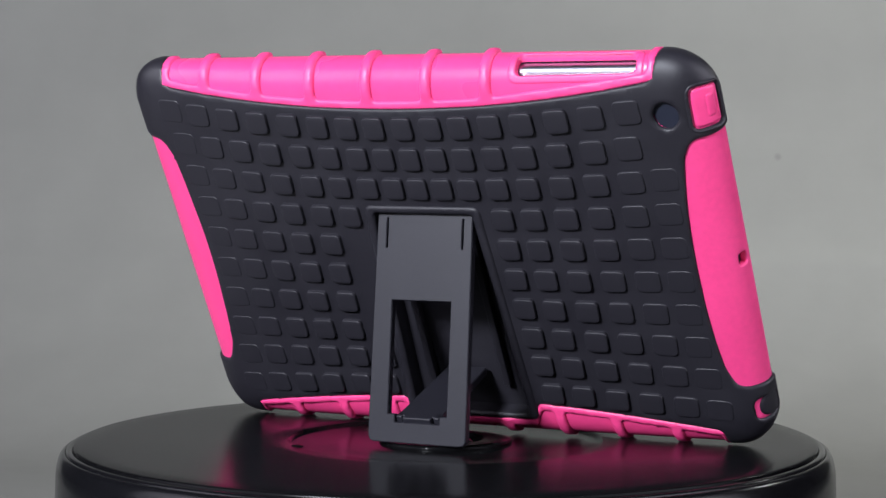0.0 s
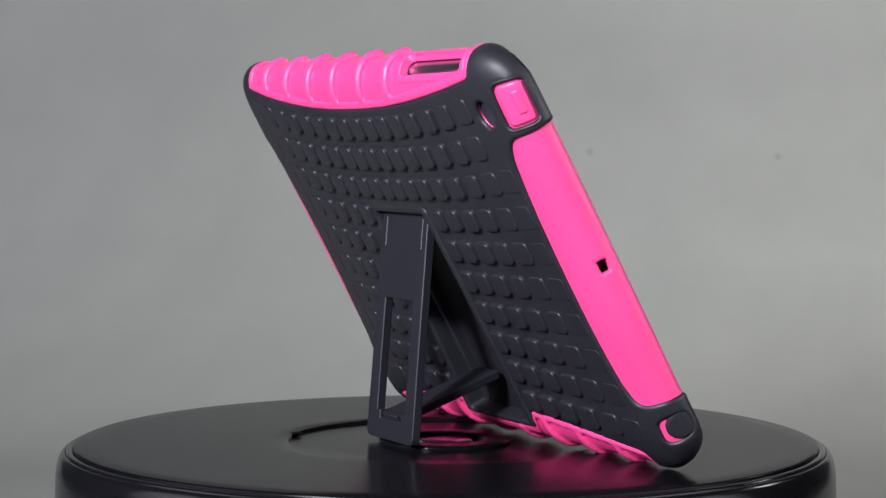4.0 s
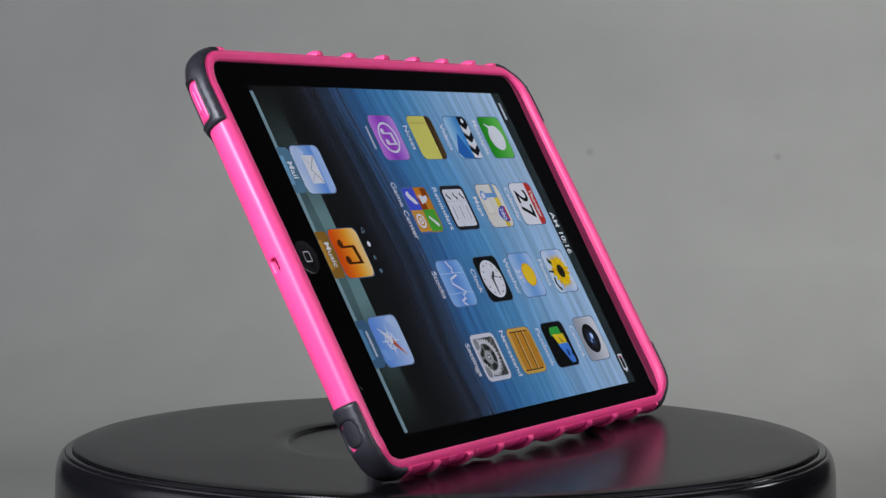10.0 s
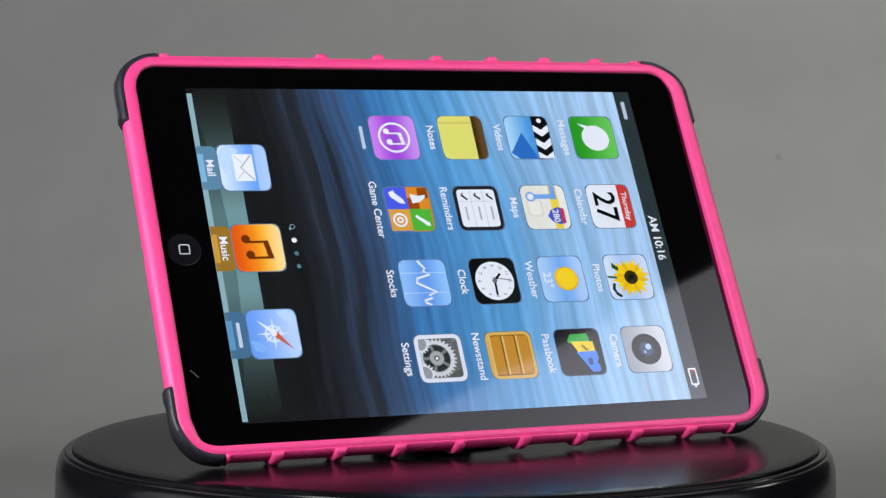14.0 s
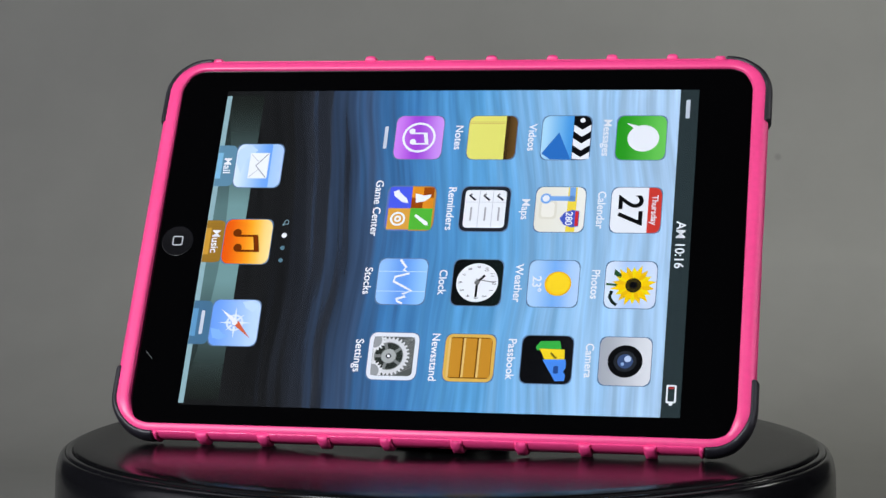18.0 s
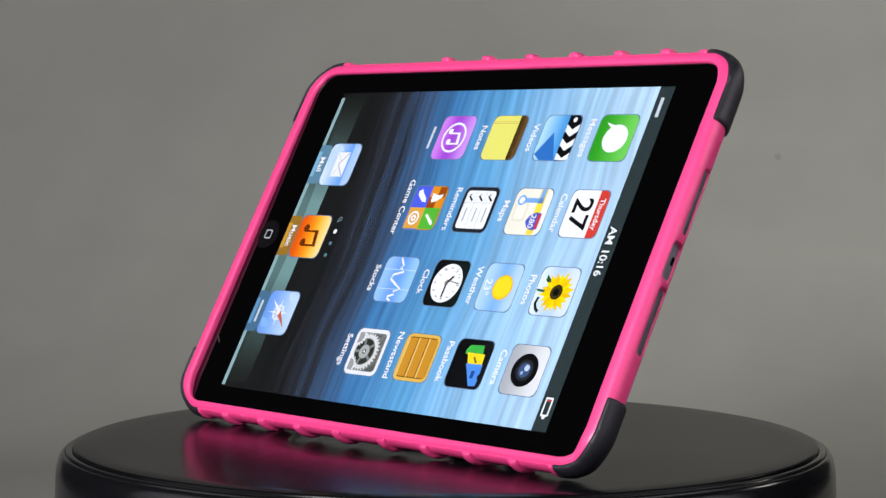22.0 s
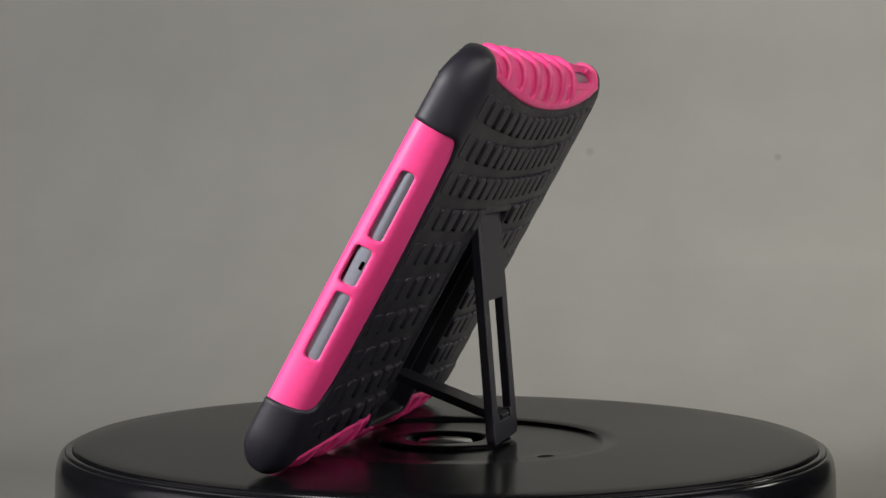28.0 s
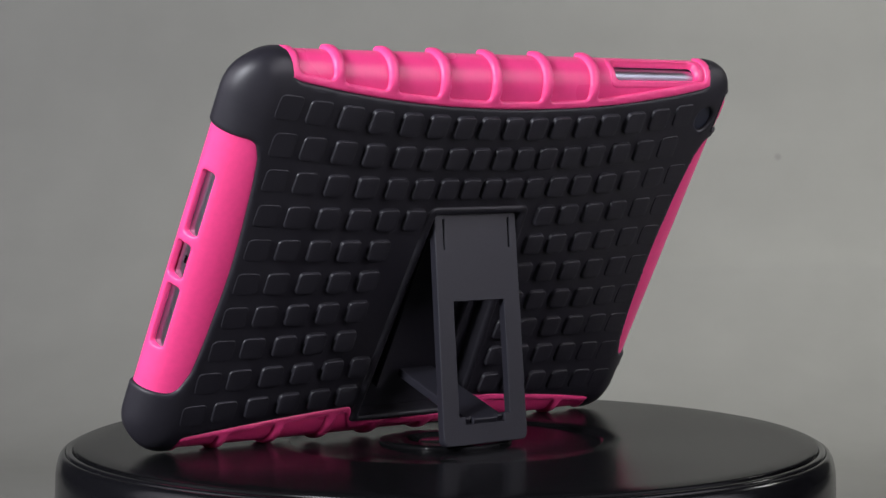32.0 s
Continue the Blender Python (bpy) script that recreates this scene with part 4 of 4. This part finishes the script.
    shield = np.array([(0.6, 6.6), (6.2, 6.6), (6.6, 4.2), (5.6, 1.6), (3.4, 0.2), (1.2, 1.6), (0.2, 4.2)]) + [0, 0]
    icon("maps_icon", us[2], qs[1], tile_bands(blend((232, 230, 215), (240, 240, 230), 3)) + road + [(shield, ink(70, 90, 190), 7), (sq(0.7, 5.3, 6.1, 6.4), ink(205, 50, 50), 8)], "pale icon with a road map")
    words("280", us[2] + 3.2, qs[1] - 3.4, 3.3, WHITE, screen, 9)
    icon("weather_icon", us[2], qs[2], tile_bands(blend((176, 212, 246), (110, 168, 236), 4) + [ink(160, 200, 245), ink(182, 212, 248)]) + [(arc(4.4, 0, 350, 32, 0, 1.5), ink(245, 185, 20), 2), (arc(3.8, 0, 350, 32, 0, 1.6), ink(252, 215, 40), 3)], "blue icon with a yellow sun")
    words("23°", us[2] - 5.6, qs[2] - 0.3, 4.2, WHITE, screen)
    cards = [(np.array([(-6.6, 3.9), (-3.6, 4.6), (-3.2, -3.4), (-4.4, -3.8), (-6.4, -2.4)]), ink(60, 175, 70), 2), (np.array([(-3.6, 5.6), (0.2, 5.8), (0.2, -0.6), (-3.8, -2.6)]), ink(245, 215, 40), 3), (np.array([(-0.2, 6.2), (2.8, 6.4), (4.0, 5.6), (5.2, 6.4), (7.2, 6.2), (7.4, 3.2), (0.0, -1.4)]), ink(75, 140, 235), 4), (thick([(-2.4, 1.2), (-0.8, 2.6), (-0.6, 3.2)], 0.7), ink(120, 105, 30), 5), (sq(2.2, 2.4, 4.8, 4.0, 0.5), ink(40, 75, 140), 5)]
    icon("tickets_icon", us[2], qs[3], tile_bands([black] * 2 + [ink(24, 25, 27)]) + cards, "black icon with coloured tickets")

    icon("notes_icon", us[1], qs[0], tile_bands([ink(226, 224, 112)] * 13 + [ink(60, 44, 20), ink(78, 56, 26), ink(96, 70, 34), ink(100, 74, 38)]) + [(sq(-6.1, -8.2, -5.9, 4.2), ink(200, 170, 90), 2), (sq(-5.5, -8.2, -5.3, 4.2), ink(200, 170, 90), 2)] , "yellow notepad icon")
    rem = [(sq(-7.0, -7.0, 7.0, 7.0, 1.6), WHITE, 2), (sq(-7.0, -2.2, 7.0, -2.0), ink(190, 195, 205), 3), (sq(-7.0, 2.4, 7.0, 2.6), ink(190, 195, 205), 3), (sq(-2.6, -7.0, -2.4, 7.0), ink(200, 205, 214), 3)]
    for y in (-4.6, 0.2, 4.8):
        rem.append((thick([(-5.6, y - 0.1), (-5.0, y - 0.9), (-3.2, y + 1.2)], 0.7), dark, 4))
        rem.append((sq(-0.6, y - 0.3, 4.4, y + 0.3), ink(165, 168, 172), 4))
    icon("reminders_icon", us[1], qs[1], tile_bands([ink(36, 40, 48)]) + rem, "white checklist icon in a dark border")
    clock = [(arc(7.0, 0, 352, 44), WHITE, 2), (thick([(0, 0), (5.2, -0.1)], 0.75), black, 4), (thick([(0, 0), (-2.6, 2.4)], 0.85), black, 4), (thick([(-1.2, -0.5), (0.0, 6.0)], 0.28), ink(70, 70, 70), 4), (arc(0.9, 0, 340, 14), ink(110, 110, 110), 5)]
    icon("clock_icon", us[1], qs[2], tile_bands([black, ink(20, 30, 28)]) + clock, "black icon with a white clock face")
    for i in range(1, 13):
        a = radians(30 * i)
        words(str(i), us[1] + 5.6 * math.cos(a), qs[2] - 5.6 * math.sin(a), 1.75, ink(84, 84, 90), screen, 3, False, name="numeral")
    shelf = [(sq(-7.2, -7.2, 7.2, 7.2, 1.8), ink(122, 78, 20), 2)]
    for y in (-7.0, -2.1, 2.8):
        shelf.append((sq(-6.8, y + 0.5, 6.8, y + 4.2, 0.3), ink(198, 140, 44), 3))
        shelf.append((sq(-6.9, y - 0.2, 6.9, y + 0.5), ink(226, 190, 110), 4))
    icon("bookshelf_icon", us[1], qs[3], tile_bands([ink(222, 180, 84)]) + shelf, "golden wooden bookshelf icon")

    icon("music_store_icon", us[0], qs[0], tile_bands(blend((205, 130, 235), (150, 50, 205), 5)[:3] + blend((150, 60, 205), (205, 150, 238), 5)) + [(ring(5.0, 5.8), WHITE, 2)] + note_glyph(WHITE, 0.72, -0.5, -0.1), "purple icon with a ringed music note")
    game = [(sq(-7.95, -7.6, 0, 0), ink(75, 92, 225), 2), (sq(-7.95, 0, 0, 7.6), ink(222, 140, 36), 2), (sq(0, -7.6, 7.95, 0), ink(216, 160, 64), 2), (sq(0, 0, 7.95, 7.6), ink(84, 180, 56), 2),
            (sq(-7.9, 4.0, -4.0, 7.6), ink(150, 70, 16), 3), (sq(-4.0, 0.0, 0.0, 4.0), ink(150, 70, 16), 3)]
    game += [(np.array([(-6.2, -6.4), (-4.6, -6.0), (-2.2, -3.0), (-2.0, -1.0), (-3.6, -1.6), (-6.0, -4.2), (-7.0, -4.6)]), WHITE, 4), (np.array([(-5.6, 1.2), (-2.0, 1.6), (-2.6, 4.4), (-4.0, 6.4), (-5.2, 6.6), (-4.8, 4.2)]), WHITE, 4),
             (ring(1.9, 2.6, 4.0, -4.0), WHITE, 4), (ring(0.5, 1.2, 4.0, -4.0), WHITE, 4), (np.array([(2.2, 2.2), (2.9, 1.6), (6.2, 5.4), (6.4, 6.6), (5.2, 6.4)]), WHITE, 4)]
    icon("games_icon", us[0], qs[1], tile_bands([ink(90, 110, 190), ink(190, 140, 60)]) + game, "icon of four coloured squares with toys")
    zig = thick([(-8, -1.2), (-6.6, -0.2), (-5.2, 1.0), (-4.2, 0.2), (-3.0, 2.4), (-1.6, -2.4), (0.0, -2.8), (1.6, 0.2), (3.4, 3.6), (4.6, 0.6), (5.4, 1.8), (6.4, -1.2), (7.2, -0.8), (8.1, 1.0)], 0.8)
    icon("stocks_icon", us[0], qs[2], tile_bands(blend((150, 195, 245), (85, 140, 225), 5)[:3] + blend((95, 150, 232), (150, 200, 248), 4)) + [(sq(-3.7, -8.2, -3.5, 8.2), ink(200, 225, 250), 2), (sq(3.5, -8.2, 3.7, 8.2), ink(200, 225, 250), 2), (clip(zig), WHITE, 3)], "blue icon with a white zigzag curve")

    def gear(r, teeth, x, y, depth=1.0):
        pts = []
        for i in range(teeth * 4):
            rr = r if i % 4 < 2 else r - depth
            a = 2 * math.pi * (i + 0.5) / (teeth * 4)
            pts.append((x + rr * math.cos(a), y + rr * math.sin(a)))
        return np.array(pts)
    big = [(clip(gear(7.0, 30, 0.0, -1.4, 0.9), 6.8), ink(214, 216, 218), 3), (arc(4.9, 0, 352, 40, 0.0, -1.4), ink(122, 126, 124), 4)]
    for a in (18, 90, 162, 234, 306):
        big.append((np.concatenate([arc(4.6, a - 29, a + 29, 12, 0.0, -1.4), arc(2.6, a + 25, a - 25, 10, 0.0, -1.4)]), ink(48, 54, 50), 5))
    big += [(arc(2.4, 0, 350, 26, 0.0, -1.4), ink(168, 172, 170), 5), (arc(0.9, 0, 340, 16, 0.0, -1.4), dark, 6), (arc(0.5, 0, 340, 12, 0.0, -1.4), WHITE, 7)]
    for x in (-5.3, 5.3):
        big += [(clip(gear(3.7, 18, x, -6.6, 0.8), 6.8), ink(226, 228, 230), 6), (clip(arc(2.5, 0, 345, 22, x, -6.6), 6.8), ink(150, 154, 156), 7)]
    mesh_lines = []
    for i in range(-4, 14):
        mesh_lines.append((clip(thick([(i - 9.5, 6.75), (i - 3.5, 0.75)], 0.16), 6.8), ink(150, 152, 150), 2.4))
    icon("settings_icon", us[0], qs[3], tile_bands([ink(226, 231, 238)]) + [(sq(-6.9, -6.9, 6.9, 6.9, 1.6), ink(84, 88, 86), 2)] + mesh_lines + big, "grey icon with cog wheels")

    names = [["", "Game Center", "Stocks", "Settings"], ["Notes", "Reminders", "Clock", "Newsstand"], ["Videos", "Maps", "Weather", "Passbook"], ["Messages", "Calendar", "Photos", "Camera"]]
    for u, col in zip(us, names):
        for q, text in zip(qs, col):
            if text:
                words(text, u - 11.7, q, 3.75, TEXT_INK, screen)
    flat("name_bar", [(box(us[0] - 12.2, qs[0] - 4.3, us[0] - 11.0, qs[0] + 4.3, 0.4), BAR_INK, 3)], screen)

    # dock: a glassy shelf with three icons and their faint mirror images
    shelf = [(np.array([(-83.0, -58.9), (-81.2, -58.9), (-81.2, 56.4), (-83.0, 56.4)]), ink(140, 172, 178), 1)]
    # the glassy shelf fades out towards both ends, behind a darker bowed step
    steps = 24
    def glassy(x, q):
        k = min(1.0, max(0.0, 1 - abs(q + 1.0) / 57.0) ** 1.25 * 1.45)
        return ink(*[a + (b - a) * k for a, b in zip((28, 32, 29), (112, 148, 148))])

    def glassy_step(x, q):
        return tuple(c * 0.6 for c in glassy(x, q))
    for i in range(steps):
        q0, q1 = -57.5 + 114.0 * i / steps, -57.5 + 114.0 * (i + 1) / steps
        edge0, edge1 = -76.3 - 3.2 * (q0 / 40.0) ** 2, -76.3 - 3.2 * (q1 / 40.0) ** 2
        shelf.append((np.array([(-81.2, q0), (-69.5, q0), (-69.5, q1), (-81.2, q1)]), glassy, 1))
        if edge0 > -81.0 and edge1 > -81.0:
            shelf.append((np.array([(-81.2, q0), (edge0, q0), (edge1, q1), (-81.2, q1)]), glassy_step, 2))
    flat("dock_shelf", shelf, screen, "grey-green glassy dock shelf")
    dq = [28.9, 0.0, -30.0]
    du = -67.8
    mail = tile_bands(blend((214, 232, 250), (104, 160, 238), 6) + [ink(160, 196, 246), ink(178, 206, 248)]) + [(np.array([(-8.0, -3.6), (-6.4, -7.4), (-4.6, -8), (-1.0, -8), (3.0, -6.2), (-2.0, -5.0), (-6.0, -1.0)]), ink(190, 216, 248), 2), (sq(-4.9, -3.4, 4.9, 3.4, 0.2), WHITE, 3), (thick([(-4.6, 3.0), (0, -1.0), (4.6, 3.0)], 0.45), ink(160, 165, 172), 4), (thick([(-4.4, -3.0), (-1.2, 0.2)], 0.25), ink(190, 195, 200), 4), (thick([(4.4, -3.0), (1.2, 0.2)], 0.25), ink(190, 195, 200), 4)]
    music = tile_bands(blend((226, 84, 16), (246, 150, 30), 4) + blend((252, 184, 50), (255, 222, 150), 3)) + note_glyph(ink(110, 48, 10), 1.0, -0.6, -0.4)
    star = []
    for a in range(0, 360, 45):
        r = 5.6 if a % 90 == 0 else 4.0
        star.append((np.array([(r * math.cos(radians(a)), r * math.sin(radians(a))), (1.4 * math.cos(radians(a + 20)), 1.4 * math.sin(radians(a + 20))), (1.4 * math.cos(radians(a - 20)), 1.4 * math.sin(radians(a - 20)))]), ink(225, 235, 248), 3))
    compass = tile_bands(blend((105, 155, 234), (190, 216, 250), 6)) + [(np.array([(2.0, -8.1), (5.6, -7.0), (6.2, -4.6), (5.0, -1.4), (4.0, -3.6), (2.6, -5.0)]), ink(130, 178, 238), 2), (np.array([(-7.6, 1.8), (-5.4, 3.2), (-4.0, 5.6), (-5.0, 7.0), (-6.4, 7.4), (-8, 5)]), ink(190, 216, 248), 2), (ring(2.3, 3.0), ink(215, 228, 246), 2)] + star
    compass += [(np.array([(-4.8, -5.2), (0.9, 0.2), (-0.9, 1.0)]), ink(235, 238, 242), 5), (np.array([(5.6, 6.0), (0.9, 0.0), (-0.7, 1.2)]), ink(205, 95, 60), 5), (arc(1.0, 0, 340, 14), ink(235, 238, 242), 6)]
    for text, q, art, name, lab, tint in (("Mail", dq[0], mail, "mail_icon", "blue icon with a white envelope", (92, 134, 158)), ("Music", dq[1], music, "music_icon", "orange icon with a brown music note", (150, 112, 40)), ("", dq[2], compass, "browser_icon", "blue icon with a compass", (70, 110, 140))):
        icon(name, du, q, art, lab, 1.0, 5)
        flat("icon_reflection", [(rounded([(-82.9, q - 7.9, 0.2), (-76.2, q - 7.9, 2.4), (-76.2, q + 7.9, 2.4), (-82.9, q + 7.9, 0.2)], 2, 1), ink(*tint), 3), (box(-82.9, q - 5.0, -81.0, q + 5.0, 0.1), ink(*[min(255, int(c * 1.35)) for c in tint]), 4)], screen)
        if text:
            words(text, -79.2, q, 3.75, TEXT_INK, screen, 6)
        else:
            flat("name_bar", [(box(-79.8, q - 4.3, -78.6, q + 4.3, 0.4), BAR_INK, 6)], screen)
    flat("page_dot", [(circle(-55.1, 2.5, 0.9, 20), WHITE, 3)], screen)
    flat("page_dot", [(circle(-55.1, -2.2, 0.8, 20), ink(86, 120, 134), 3)], screen)
    flat("page_dot", [(circle(-55.1, -6.8, 0.8, 20), ink(86, 120, 134), 3)], screen)
    flat("search_mark", [([circle(-54.9, 7.4, 0.9, 18), circle(-54.9, 7.4, 0.6, 18)], ink(120, 150, 160), 3), (box(-56.2, 6.2, -55.5, 6.9, 0.1), ink(120, 150, 160), 3)], screen)

    # status bar
    flat("status_bar", [(box(75.8, -59.5, 82.0, 58.4, 0.05, 20), ink(44, 56, 58), 0)], screen, "dark grey status bar")
    words("AM 10:16", 78.5, 0.6, 4.3, TEXT_INK, screen, 4)
    flat("name_bar", [(box(77.8, 47.4, 79.2, 54.4, 0.4), BAR_INK, 4)], screen)
    flat("battery_mark", [([box(77.2, -54.6, 80.4, -48.4, 0.6), box(77.75, -54.0, 79.85, -49.0, 0.3)], TEXT_INK, 4), (box(78.2, -55.4, 79.4, -54.6, 0.1), TEXT_INK, 4), (box(78.0, -49.75, 79.6, -49.2, 0.1), ink(190, 60, 60), 4)], screen)

    # home button
    hb = []
    r = 5.6
    for k, h in ((r, -0.01), (r - 0.2, 0.03), (r - 0.5, 0.02), (r - 1.2, -0.02), (r * 0.5, -0.07), (0.01, -0.09)):
        hb.append((k * 0.001, h * 0.001))
    b = part("home_button", lathe("home_button", hb, BUTTON_BLACK, 48), glass, "round black home button", Matrix.Translation((-0.0925, (0.0 + SCREEN_MID) * 0.001, (SCREEN_W + 0.12) * 0.001)))
    flat("square_mark", [([box(-94.2, -1.75, -90.6, 1.75, 0.7, 0.5), box(-93.85, -1.4, -90.95, 1.4, 0.45, 0.5)], ink(205, 208, 212), 8)], glass)
    # front lens and a small scratch in the glass
    flat("scratch", [(thick([(-97.0, -41.0), (-95.9, -42.0), (-94.6, -43.6)], 0.18), ink(120, 122, 124), 1)], glass)


build_icons()
build_studs()


# ---- the turning ----
LIFT = 0.0007
TURN = [(t, 159.41 - 9.1261 * t) for t in range(0, 33, 2)]


def motions():
    walk(turntable, [(t, pose(0, 0, 0, 0, 0, a)) for t, a in TURN])
    tilt = pose(0, 0, LIFT, 90 - LEAN, 0, 0)
    for thing in (case, tablet):
        walk(thing, [(t, pose(0, 0, 0, 0, 0, a - 7.254) @ tilt) for t, a in TURN])


motions()
